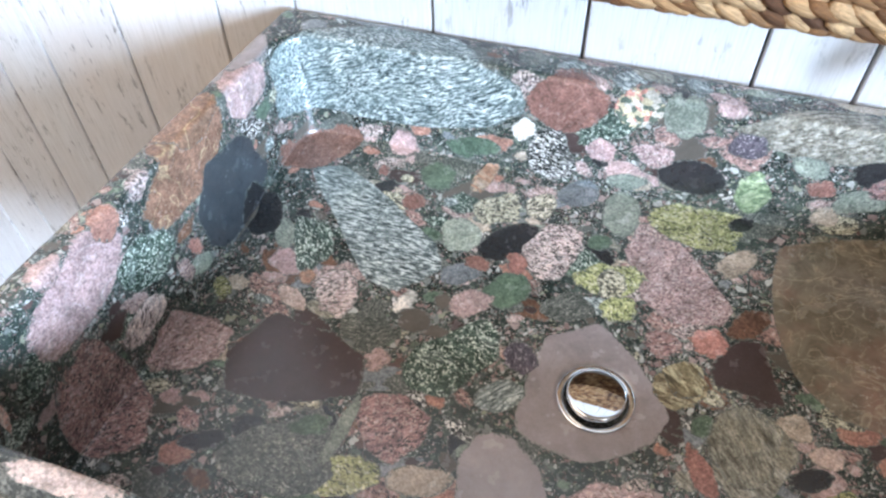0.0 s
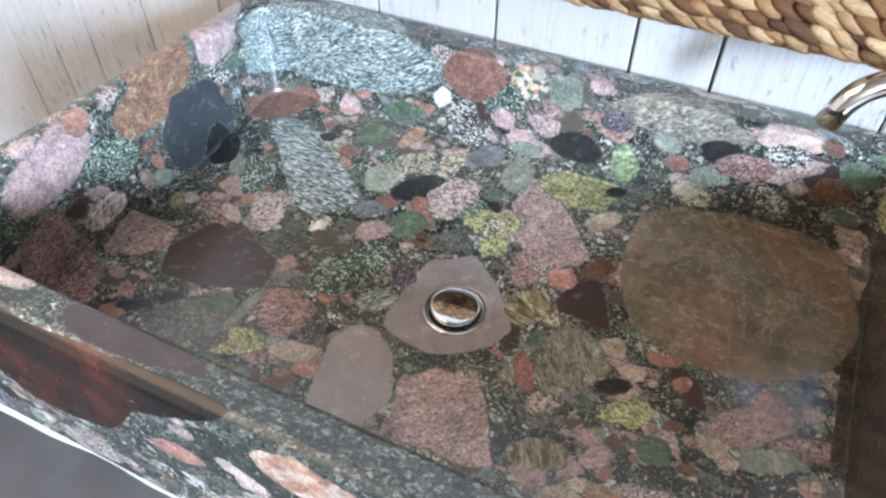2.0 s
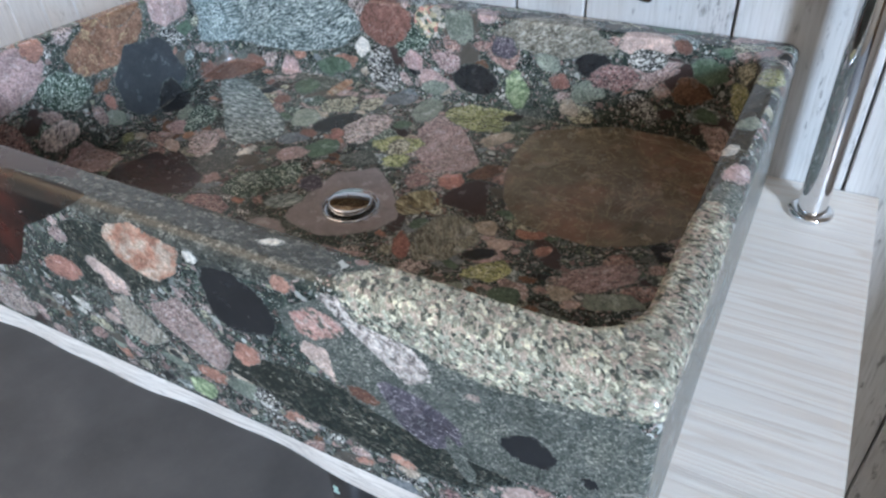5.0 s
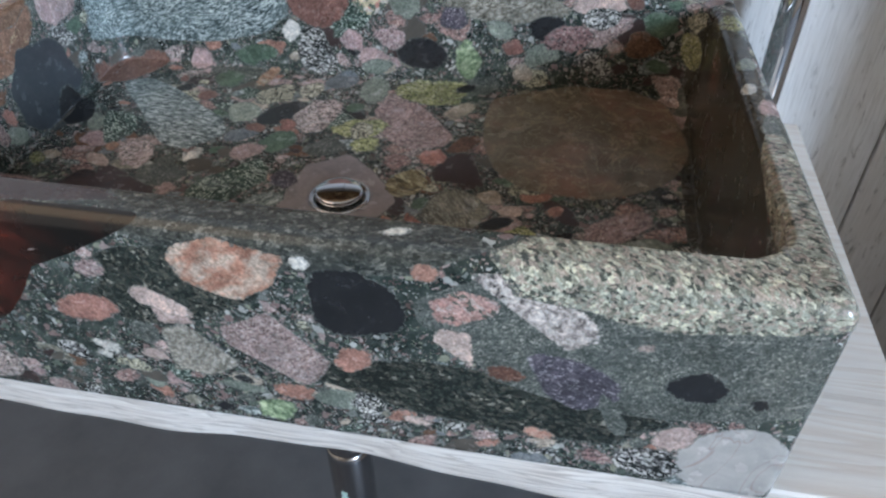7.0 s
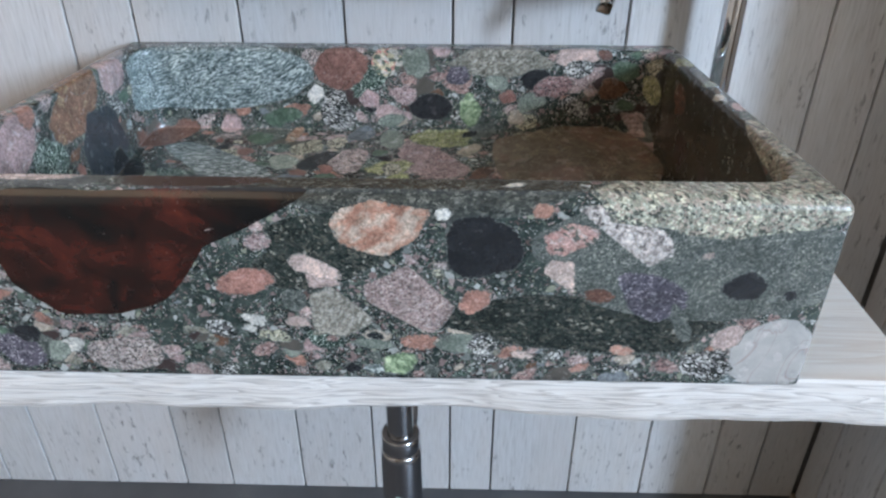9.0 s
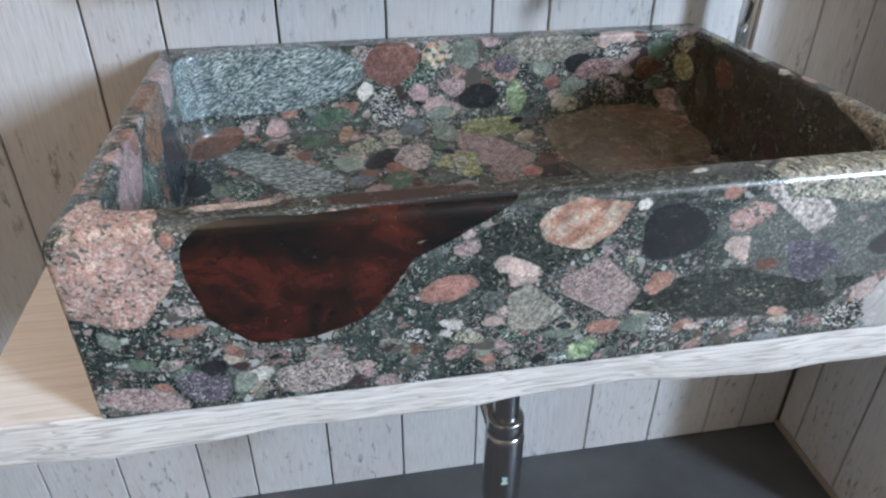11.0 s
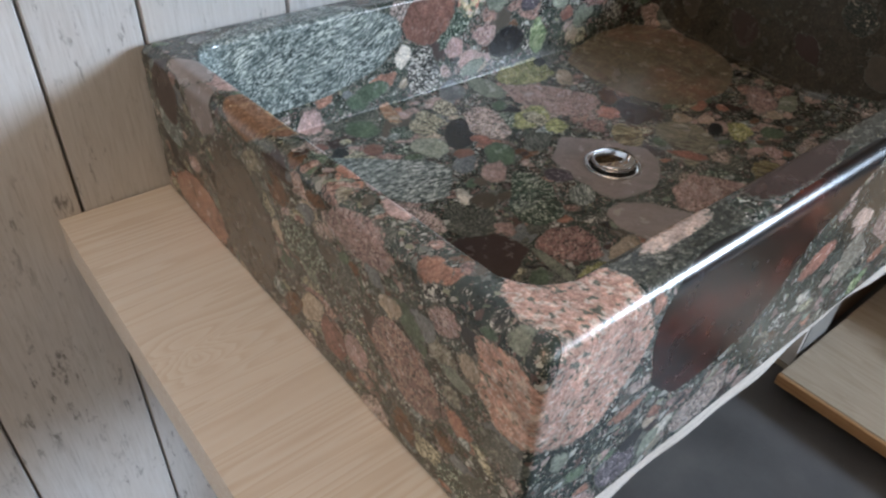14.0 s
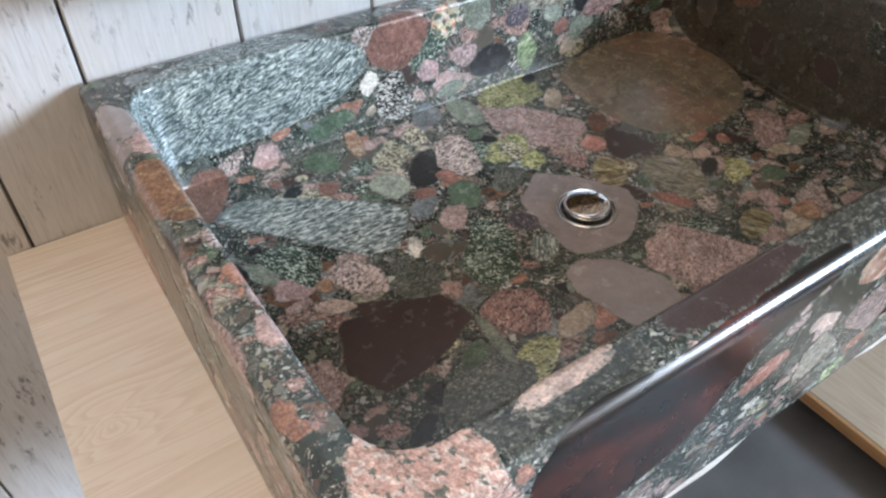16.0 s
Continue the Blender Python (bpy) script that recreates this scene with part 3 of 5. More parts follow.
def basin_surface():
    """Vertices and quads of the basin's skin, from the foot up, over the rim, down the hollow and in to the drain."""
    NX, NY, NC = 170, 112, 14
    rings = []

    def ring(x0, x1, y0, y1, r, z):
        p = rounded_ring(x0, x1, y0, y1, r, NX, NY, NC)
        rings.append(np.c_[p, np.full(len(p), z)])

    def outer(inset, z):
        ring(OUT_X0 + inset, OUT_X1 - inset, OUT_Y0 + inset, OUT_Y1 - inset, 0.006, z)

    edge, lip, bowl = 0.0115, 0.005, 0.0022
    outer(0.0025, BASE_Z)
    for z in np.linspace(BASE_Z + 0.003, RIM_Z - edge, 40):
        outer(0.0, z)
    for a in np.radians([15, 30, 45, 60, 75, 90]):
        outer(edge * (1 - math.cos(a)), RIM_Z - edge + edge * math.sin(a))
    first = np.array([OUT_X0 + edge, OUT_X1 - edge, OUT_Y0 + edge, OUT_Y1 - edge])
    last = np.array([IN_X0 - lip, IN_X1 + lip, IN_Y0 - lip, IN_Y1 + lip])
    for f in np.linspace(0, 1, 9)[1:]:
        ring(*(first + (last - first) * f), 0.006 + 0.030 * f, RIM_Z)
    for a in np.radians([18, 36, 54, 72, 90]):
        s = lip * (1 - math.sin(a))
        ring(IN_X0 - s, IN_X1 + s, IN_Y0 - s, IN_Y1 + s, 0.034, RIM_Z - lip + lip * math.cos(a))
    top, first_inner = RIM_Z - lip, len(rings)
    foot = BED_Z + bowl
    for f in np.linspace(0, 1, 28)[1:]:
        s = 0.004 * f
        ring(IN_X0 + s, IN_X1 - s, IN_Y0 + s, IN_Y1 - s, 0.034, top + (foot - top) * f)
    for a in np.radians(np.linspace(90, 0, 8)[1:]):
        s = 0.004 + bowl * (1 - math.sin(a))
        ring(IN_X0 + s, IN_X1 - s, IN_Y0 + s, IN_Y1 - s, 0.034 + 0.5 * s, BED_Z + bowl * (1 - math.cos(a)))
    # the way in over the bed, to the drain
    rim_of_bed = rings[-1]
    turn = np.arctan2(rim_of_bed[:, 1] - DRAIN[1], rim_of_bed[:, 0] - DRAIN[0])
    hole = np.c_[DRAIN[0] + 0.029 * np.cos(turn), DRAIN[1] + 0.029 * np.sin(turn), np.full(len(turn), BED_Z)]
    for f in np.linspace(0, 1, 66)[1:]:
        rings.append(rim_of_bed + (hole - rim_of_bed) * f)
    rings.append(rings[-1] - [0, 0, 0.02])
    n = len(rings[0])
    verts = np.concatenate(rings)
    # the bed falls to the drain, most of all from the wall side
    inner = np.arange(len(verts)) >= first_inner * n
    low = np.clip((0.82 - verts[:, 2]) / 0.09, 0, 1) * inner
    verts[:, 2] += low * bed_rise(verts[:, 0], verts[:, 1])
    high = np.clip((verts[:, 2] - 0.76) / 0.08, 0, 1)
    verts[:, 2] -= high * 0.0465 * (verts[:, 1] - OUT_Y0)
    i = np.arange(n)
    quads = np.concatenate([np.c_[k * n + i, k * n + (i + 1) % n, (k + 1) * n + (i + 1) % n, (k + 1) * n + i] for k in range(len(rings) - 1)])
    return verts, quads, n


SKIN, SKIN_QUADS, SKIN_RING = basin_surface()
basin = thing("washbasin", "polished conglomerate stone washbasin, rectangular, standing on a pine shelf", "washbasin")
me = bpy.data.meshes.new("body")
me.from_pydata(SKIN.tolist(), [], SKIN_QUADS.tolist() + [list(range(SKIN_RING))[::-1]])
me.materials.append(MATRIX)
me.polygons.foreach_set("use_smooth", [True] * (len(me.polygons) - 1) + [False])
me.update()
body = new("body", me)
body.parent = basin
SKIN_NORMALS = np.array([v.vector[:] for v in me.vertex_normals])
SKIN_TRIS = np.concatenate([SKIN_QUADS[:, [0, 1, 2]], SKIN_QUADS[:, [0, 2, 3]]])
TRI_MID = SKIN[SKIN_TRIS].mean(1)

# Axes of the faces in which pebbles are laid: along, across, outward.
FACES = {"front": ((1, 0, 0), (0, 0, 1), (0, -1, 0)), "bed": ((1, 0, 0), (0, 1, 0), (0, 0, 1)), "rear": ((1, 0, 0), (0, 0, 1), (0, -1, 0)),
         "left": ((0, 1, 0), (0, 0, 1), (1, 0, 0)), "right": ((0, 1, 0), (0, 0, 1), (-1, 0, 0)), "side": ((0, 1, 0), (0, 0, 1), (-1, 0, 0))}
laid, grit = [], {"verts": [], "faces": [], "mats": [], "rim": [], "inward": []}


def pebble(face, x, y, z, long, wide, tilt, material, deep=0.6, angular=0.5, label="", small=False, snap=True, cuts=()):
    """A pebble in the rock, cut and polished flush where the basin's skin meets it.
    x, y, z: its middle; long, wide: its size; tilt: degrees from the face's first axis; deep: its third size against its width;
    cuts: for a broken one, the way each side faces, in degrees, and how far out it lies against the pebble's half size;
    angular: 0 a rounded pebble, 1 a broken one; small: one of the many that are not told apart."""
    count = len(grit["mats"]) if small else len(laid)
    rng = np.random.default_rng((5000 if small else 1000) + count)
    u, v, w = (np.array(a, float) for a in FACES[face])
    c, s = math.cos(radians(tilt)), math.sin(radians(tilt))
    axes = np.stack([c * u + s * v, c * v - s * u, w])
    half = np.array([long, wide, wide * deep * 2]) / 2
    middle = np.array([x, y, z], float)
    if snap:
        off = SKIN - middle
        aside = (off @ u) ** 2 + (off @ v) ** 2 + 0.1 * (off @ w) ** 2 + (SKIN_NORMALS @ w < 0.5)
        middle += w * (off[int(np.argmin(aside))] @ w)
    sides = int(15 - 8 * angular)
    planes = rng.normal(size=(sides, 3)) * 0.25
    turn = (np.arange(sides) + rng.uniform(-0.45, 0.45, sides)) / sides * 2 * math.pi
    planes[:, 0], planes[:, 1] = np.cos(turn), np.sin(turn)
    planes *= (1 + (rng.random(sides) - 0.5) * 0.62 * angular)[:, None]
    if cuts:
        planes = np.array([[math.cos(radians(a)) / d, math.sin(radians(a)) / d, 0.0] for a, d in cuts])
        angular = 0.9
    power = 24 if cuts else 14
    ripple = rng.normal(size=(6, 3)) * [3.2, 3.2, 1.5]
    phase = rng.random(6) * 6.28

    def inside(p):
        q = ((p - middle) @ axes.T) / half
        r2 = np.sqrt((q ** 2).sum(-1))
        poly = (np.clip(q @ planes.T, 0, None) ** power).sum(-1) ** (1 / power)
        r = r2 * (1 - 0.85 * angular) + np.hypot(poly, 0.6 * q[..., 2]) * 0.85 * angular
        if cuts:
            r = np.hypot(poly, q[..., 2])
        wave = np.sin(q @ ripple.T + phase).sum(-1) * (0.5 if cuts else 1.0 + 0.8 * angular)
        fine = np.sin(q @ (ripple.T * 3.1) + phase * 1.7).sum(-1)
        return 1 - r - (0.018 + 0.016 * angular) * wave - (0.006 + 0.009 * angular) * fine * (0.45 if cuts else 1.3)

    near = np.abs((TRI_MID - middle) @ axes.T) < half * 1.5 + 0.006
    near = near.all(1) & (SKIN_NORMALS[SKIN_TRIS[:, 0]] @ w > -0.3)
    tris = SKIN_TRIS[near]
    if not len(tris):
        return None
    used, local = np.unique(tris, return_inverse=True)
    local = local.reshape(tris.shape)
    pts, nor = SKIN[used], SKIN_NORMALS[used]
    val = inside(pts)
    keep = (val[local] > 0).any(1)
    local = local[keep]
    if not len(local):
        return None
    proud = 0.00003 + 0.0000001 * count if small else 0.00021 + 0.0000011 * count
    verts, ups, index, faces, inward = [], [], {}, [], []

    def corner(a):
        if a not in index:
            index[a] = len(verts)
            verts.append(pts[a] + nor[a] * proud)
            inward.append(float(val[a] * min(half[:2])))
            ups.append(nor[a])
        return index[a]

    def cut(a, b):
        key = (min(a, b), max(a, b))
        if key not in index:
            f = val[a] / (val[a] - val[b])
            n = nor[a] + (nor[b] - nor[a]) * f
            index[key] = len(verts)
            verts.append(pts[a] + (pts[b] - pts[a]) * f + n * proud)
            inward.append(0.0)
            ups.append(n)
        return index[key]

    rim = []
    for tri in local.tolist():
        poly, border = [], []
        for k in range(3):
            a, b = tri[k], tri[(k + 1) % 3]
            if val[a] > 0:
                poly.append(corner(a))
            if (val[a] > 0) != (val[b] > 0):
                poly.append(cut(a, b))
                border.append((poly[-1], val[a] > 0))
        if len(poly) >= 3:
            faces.append(poly)
        if len(border) == 2:
            (p, leaving), (q, _) = border
            rim.append((p, q) if leaving else (q, p))
    # the skirt that lets the pebble down into the rock
    low = {}
    for p, q in rim:
        for k in (p, q):
            if k not in low:
                low[k] = len(verts)
                verts.append(verts[k] - ups[k] * 0.002)
                inward.append(0.0)
        faces.append([q, p, low[p], low[q]])
    verts = [v.tolist() for v in verts]
    if small:
        start = len(grit["verts"])
        grit["verts"].extend(verts)
        grit["inward"].extend(inward)
        grit["faces"].extend([[k + start for k in f] for f in faces])
        grit["mats"].append((material, len(faces)))
        grit["rim"].extend([(p + start, q + start) for p, q in rim])
        return None
    ob = new("pebble", pebble_mesh("pebble", verts, faces, rim, inward))
    ob.data.materials.append(material)
    ob.parent = basin
    laid.append(ob)
    return tagged(ob, label)


def pebble_mesh(name, verts, faces, rim, inward):
    """A mesh shaded smooth, but for the sharp edge of the polished cut."""
    data = bpy.data.meshes.new(name)
    data.from_pydata(verts, [], faces)
    data.polygons.foreach_set("use_smooth", [True] * len(faces))
    sharp = {(min(p, q), max(p, q)) for p, q in rim}
    mark = data.attributes.new("sharp_edge", "BOOLEAN", "EDGE")
    mark.data.foreach_set("value", [(min(e.vertices), max(e.vertices)) in sharp for e in data.edges])
    data.attributes.new("inward", "FLOAT", "POINT").data.foreach_set("value", inward)
    return data



# small pebbles, strewn between the large ones
strewn = np.random.default_rng(77)
SMALL = [GNEISS, GREYWACKE, GREYWACKE, SAGE, ROSE, BRICK, GREEN, GREEN_PEPPER, RED_GRANITE, RED_GRANITE, BEIGE, MAUVE_GRANITE, MAUVE_GRANITE, PINK_PEPPER, SALT_PEPPER, BLACK, RUST, PLUM, CREAM_PEPPER, TAN_SCHIST, BLUE_GREY, OLIVE]


# Dark kinds only, so the right inner wall's shade is partly in the colour.
DIM_FOR_SHADE = [PLUM, RUST, BLACK, GREYWACKE, OLIVE, GREEN, RED_BROWN, GREEN_BLACK, PLUM, BLACK]


def strew(face, lo, hi, count, smallest, largest, kinds=SMALL):
    for _ in range(count):
        x, y, z = (a + (b - a) * strewn.random() for a, b in zip(lo, hi))
        size = smallest + (largest - smallest) * strewn.random() ** 2
        pebble(face, x, y, z, size * (1.15 + 1.1 * strewn.random()), size, strewn.uniform(-40, 40), kinds[strewn.integers(len(kinds))], 0.4, strewn.uniform(0.65, 1.0), small=True)


strew("bed", (-0.32, 0.09, 0.7155), (0.34, 0.50, 0.7155), 640, 0.008, 0.026)
strew("rear", (-0.30, 0.506, 0.74), (0.34, 0.506, 0.84), 90, 0.010, 0.030)
strew("left", (-0.328, 0.09, 0.735), (-0.328, 0.50, 0.85), 50, 0.010, 0.028)
strew("right", (0.345, 0.10, 0.735), (0.345, 0.49, 0.85), 80, 0.010, 0.034, DIM_FOR_SHADE)
strew("front", (-0.35, 0.052, 0.695), (0.37, 0.052, 0.745), 170, 0.006, 0.017)
strew("front", (-0.35, 0.052, 0.72), (0.37, 0.052, 0.855), 75, 0.005, 0.013)
strew("side", (-0.355, 0.06, 0.695), (-0.355, 0.545, 0.85), 190, 0.008, 0.024)
strew("bed", (-0.352, 0.06, 0.857), (-0.330, 0.54, 0.838), 50, 0.008, 0.018)
strew("bed", (-0.34, 0.512, 0.840), (0.36, 0.545, 0.840), 60, 0.010, 0.026)
strew("bed", (0.350, 0.06, 0.857), (0.372, 0.54, 0.838), 50, 0.008, 0.020)
strew("bed", (-0.34, 0.054, 0.862), (0.36, 0.082, 0.862), 22, 0.006, 0.012)
grit_bed = new("grit", pebble_mesh("grit", grit["verts"], grit["faces"], grit["rim"], grit["inward"]))
slots = list(dict.fromkeys(m for m, _ in grit["mats"]))
for m in slots:
    grit_bed.data.materials.append(m)
grit_bed.data.polygons.foreach_set("material_index", [slots.index(m) for m, n in grit["mats"] for _ in range(n)])
grit_bed.parent = basin
tagged(grit_bed, "small mixed pebbles set in dark green matrix", kind="stuff")


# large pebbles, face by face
# Right inner wall: dark rock, made darker still to carry its shade.
pebble("right", 0.345, 0.300, 0.790, 0.430, 0.150, 0, SHADED_MOTTLED, deep=0.15, angular=0.6, label="dark brown and green mottled rock, colour deepened for shade")
pebble("bed", 0.060, 0.067, 0.861, 0.210, 0.060, 1, SILTSTONE, deep=0.3, angular=0.8, label="olive-grey siltstone on the front rim", snap=False)
pebble("bed", -0.105, 0.075, 0.861, 0.130, 0.028, 1, PLUM, deep=0.3, angular=0.7, snap=False)
pebble("bed", -0.230, 0.070, 0.861, 0.100, 0.044, 4, SILTSTONE, deep=0.3, angular=0.8, snap=False)
for y, z, long, wide, tilt, rock in ((0.150, 0.800, 0.050, 0.034, 70, PLUM), (0.195, 0.765, 0.044, 0.030, 35, OLIVE), (0.240, 0.815, 0.050, 0.036, 20, GREEN_BLACK), (0.330, 0.810, 0.052, 0.034, 75, SHADED_MOTTLED),
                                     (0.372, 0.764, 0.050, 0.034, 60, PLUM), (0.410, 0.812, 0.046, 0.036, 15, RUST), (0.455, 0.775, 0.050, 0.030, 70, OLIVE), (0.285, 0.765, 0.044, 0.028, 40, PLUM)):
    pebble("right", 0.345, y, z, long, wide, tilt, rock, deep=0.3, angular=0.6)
pebble("front", 0.175, 0.052, 0.752, 0.215, 0.054, -4, GREEN_BLACK, deep=0.3, angular=0.7)
pebble("front", -0.010, 0.052, 0.815, 0.120, 0.060, 20, GREEN_BLACK, deep=0.3, angular=0.8)
pebble("front", 0.265, 0.052, 0.810, 0.226, 0.112, -3, GREYWACKE, deep=0.2, angular=0.5)
pebble("front", -0.184, 0.052, 0.806, 0.172, 0.110, 0, DARK_JASPER, deep=0.20, label="dark red jasper with black clouds", cuts=((-163, 0.93), (-142, 0.97), (-86, 0.97), (-58, 0.86), (-25, 0.81), (-18, 0.83), (-2, 0.96), (87, 1.10), (91, 1.08), (138, 1.20), (170, 1.05), (-173, 0.95)))
pebble("front", -0.075, 0.052, 0.836, 0.116, 0.052, 0, DARK_JASPER, deep=0.3, cuts=((-73, 0.67), (-44, 0.17), (-38, 0.16), (90, 1.35), (173, 0.86)))
pebble("front", 0.033, 0.052, 0.834, 0.077, 0.047, 0, PEACH, deep=0.4, cuts=((-131, 0.94), (-103, 0.95), (-38, 0.7), (-19, 0.7), (78, 0.93), (118, 0.99), (161, 0.98), (-168, 0.95)))
pebble("front", 0.109, 0.052, 0.818, 0.061, 0.056, 0, BLACK, deep=0.4, cuts=((-127, 1.03), (-71, 0.82), (-14, 0.98), (22, 0.91), (65, 0.91), (100, 0.98), (161, 1.04), (-174, 0.96)))
pebble("front", 0.051, 0.052, 0.771, 0.075, 0.066, 0, MAUVE_GRANITE, deep=0.4, cuts=((-124, 0.56), (-41, 1.01), (-16, 1.0), (41, 0.65), (119, 0.88), (-166, 0.86)))
pebble("front", -0.001, 0.052, 0.759, 0.053, 0.052, 0, TAN_SCHIST, deep=0.4, cuts=((-104, 0.96), (-52, 0.83), (47, 0.49), (43, 0.5), (117, 1.0), (-175, 0.95)))
pebble("front", -0.013, 0.052, 0.792, 0.031, 0.024, 0, PALE_PINK, deep=0.4, cuts=((-80, 0.84), (36, 0.41), (80, 0.8), (-174, 0.9)))
pebble("front", -0.076, 0.052, 0.786, 0.052, 0.024, 14, BRICK, deep=0.4, angular=0.5)
pebble("front", 0.212, 0.052, 0.831, 0.079, 0.055, 0, PALE_GNEISS, deep=0.4, cuts=((-140, 0.26), (-49, 1.08), (15, 0.82), (42, 0.59), (102, 1.0), (-141, 0.26)))
pebble("front", 0.172, 0.052, 0.827, 0.042, 0.030, 0, PINK_GRANITE, deep=0.4, cuts=((-107, 1.01), (-50, 0.64), (-9, 0.9), (67, 0.88), (131, 0.81), (-172, 0.96)))
pebble("front", 0.165, 0.052, 0.794, 0.027, 0.031, 0, PALE_PINK, deep=0.4, cuts=((4, 0.92), (87, 0.97), (145, 1.02), (-124, 0.27)))
pebble("front", 0.197, 0.052, 0.778, 0.025, 0.014, -8, RUST, deep=0.4, angular=0.4)
pebble("front", 0.238, 0.052, 0.778, 0.060, 0.048, 0, PURPLE_PEPPER, deep=0.4, cuts=((-122, 0.74), (-54, 0.92), (-7, 0.98), (52, 0.71), (81, 0.87), (133, 1.23), (-162, 0.72)))
pebble("front", 0.305, 0.052, 0.790, 0.038, 0.028, 0, BLACK, deep=0.4, cuts=((-93, 0.96), (-18, 0.95), (34, 0.83), (122, 0.68), (144, 0.68), (-146, 0.95)))
pebble("front", 0.342, 0.052, 0.781, 0.012, 0.010, -20, BLACK, deep=0.4, angular=0.5)
pebble("front", 0.342, 0.052, 0.722, 0.072, 0.070, -43, CREAM, deep=0.6, angular=0.1, label="round cream quartz pebble at the lower corner")
pebble("front", 0.102, 0.052, 0.770, 0.028, 0.025, 0, BRICK, deep=0.4, cuts=((-55, 0.66), (-7, 0.87), (93, 0.94), (155, 0.72), (-128, 0.96)))
pebble("front", 0.291, 0.052, 0.712, 0.044, 0.032, 1, SALT_PEPPER, deep=0.4, angular=0.6)
pebble("front", 0.302, 0.052, 0.740, 0.030, 0.021, 37, PALE_PINK, deep=0.4, angular=0.7)
pebble("front", -0.185, 0.052, 0.714, 0.066, 0.035, 5, PINK_PEPPER, deep=0.4, angular=0.5)
pebble("front", -0.071, 0.052, 0.750, 0.020, 0.012, -18, WHITE, deep=0.4, angular=0.8)
pebble("front", -0.077, 0.052, 0.742, 0.013, 0.009, 1, WHITE, deep=0.4, angular=0.8)
pebble("front", 0.043, 0.052, 0.708, 0.032, 0.022, 23, GREEN_SCHIST, deep=0.4, angular=0.6)
pebble("front", 0.095, 0.052, 0.730, 0.047, 0.020, 5, SAGE, deep=0.4, angular=0.6)
pebble("front", 0.110, 0.052, 0.728, 0.023, 0.022, 90, SALT_PEPPER, deep=0.4, angular=0.8)
pebble("front", 0.022, 0.052, 0.728, 0.036, 0.010, -6, SAGE, deep=0.4, angular=0.5)
pebble("front", -0.037, 0.052, 0.749, 0.021, 0.012, 2, PALE_PINK, deep=0.4, angular=0.5)
pebble("front", -0.061, 0.052, 0.822, 0.023, 0.015, 17, MAUVE_GRANITE, deep=0.4, angular=0.6)
pebble("front", -0.263, 0.052, 0.720, 0.048, 0.029, 11, GREYWACKE, deep=0.4, angular=0.6)
pebble("front", -0.226, 0.052, 0.722, 0.024, 0.015, 23, WHITE, deep=0.4, angular=0.6)
pebble("front", 0.220, 0.052, 0.726, 0.020, 0.012, -5, PEACH, deep=0.4, angular=0.7)
pebble("front", 0.189, 0.052, 0.707, 0.018, 0.009, 19, BRICK, deep=0.4, angular=0.7)
pebble("front", 0.142, 0.052, 0.719, 0.021, 0.008, -11, PALE_PINK, deep=0.4, angular=0.7)
pebble("front", 0.150, 0.052, 0.850, 0.018, 0.012, 0, BRICK, deep=0.4, angular=0.6)
pebble("front", 0.078, 0.052, 0.847, 0.013, 0.012, 33, WHITE, deep=0.4, angular=0.7)
pebble("front", 0.258, 0.052, 0.710, 0.027, 0.013, -23, RED_GRANITE, deep=0.4, angular=0.7)
pebble("front", 0.056, 0.052, 0.864, 0.024, 0.008, -5, ROSE, deep=0.4, angular=0.6)
pebble("front", -0.038, 0.052, 0.770, 0.021, 0.018, 35, GREYWACKE, deep=0.3, angular=0.8)
pebble("front", 0.274, 0.052, 0.815, 0.012, 0.007, 13, PALE_PINK, deep=0.4, angular=0.6)
pebble("front", 0.263, 0.052, 0.754, 0.037, 0.013, -63, GREYWACKE, deep=0.3, angular=0.8)
pebble("front", -0.271, 0.052, 0.715, 0.042, 0.033, -32, PURPLE_PEPPER, deep=0.4, angular=0.6)
pebble("front", -0.319, 0.052, 0.708, 0.068, 0.024, -14, MAUVE_GRANITE, deep=0.4, angular=0.6)
pebble("front", -0.273, 0.052, 0.851, 0.015, 0.012, -86, BRICK, deep=0.4, angular=0.6)
pebble("front", -0.261, 0.052, 0.734, 0.024, 0.018, -13, BLACK, deep=0.4, angular=0.6)
pebble("front", -0.239, 0.052, 0.716, 0.022, 0.021, 30, SAGE, deep=0.4, angular=0.6)
pebble("front", -0.243, 0.052, 0.748, 0.019, 0.011, -43, BRICK, deep=0.4, angular=0.6)
pebble("front", -0.224, 0.052, 0.743, 0.015, 0.008, -41, ROSE, deep=0.4, angular=0.6)
pebble("front", -0.330, 0.052, 0.770, 0.020, 0.013, -48, SAGE, deep=0.4, angular=0.8)
pebble("front", -0.022, 0.052, 0.800, 0.044, 0.018, -25, PALE_PINK, deep=0.4, angular=0.8)
pebble("front", -0.316, 0.074, 0.826, 0.092, 0.104, 0, PINK_GRANITE, deep=0.42, angular=0.3, label="pink granite boulder cut at the corner", snap=False)
pebble("bed", -0.217, 0.402, 0.725, 0.154, 0.127, 0, GNEISS, deep=0.3, label="grey gneiss with white streaks", cuts=((-150, 0.52), (-104, 0.8), (-27, 1.05), (21, 0.8), (54, 0.49), (64, 0.59), (129, 1.21), (-142, 0.34)))
pebble("bed", -0.215, 0.253, 0.716, 0.120, 0.081, 0, PLUM, deep=0.3, label="dark plum mudstone", cuts=((-162, 0.97), (-80, 0.86), (-55, 0.81), (12, 0.92), (60, 0.91), (81, 0.93), (94, 1.02), (166, 0.92), (162, 0.93)))
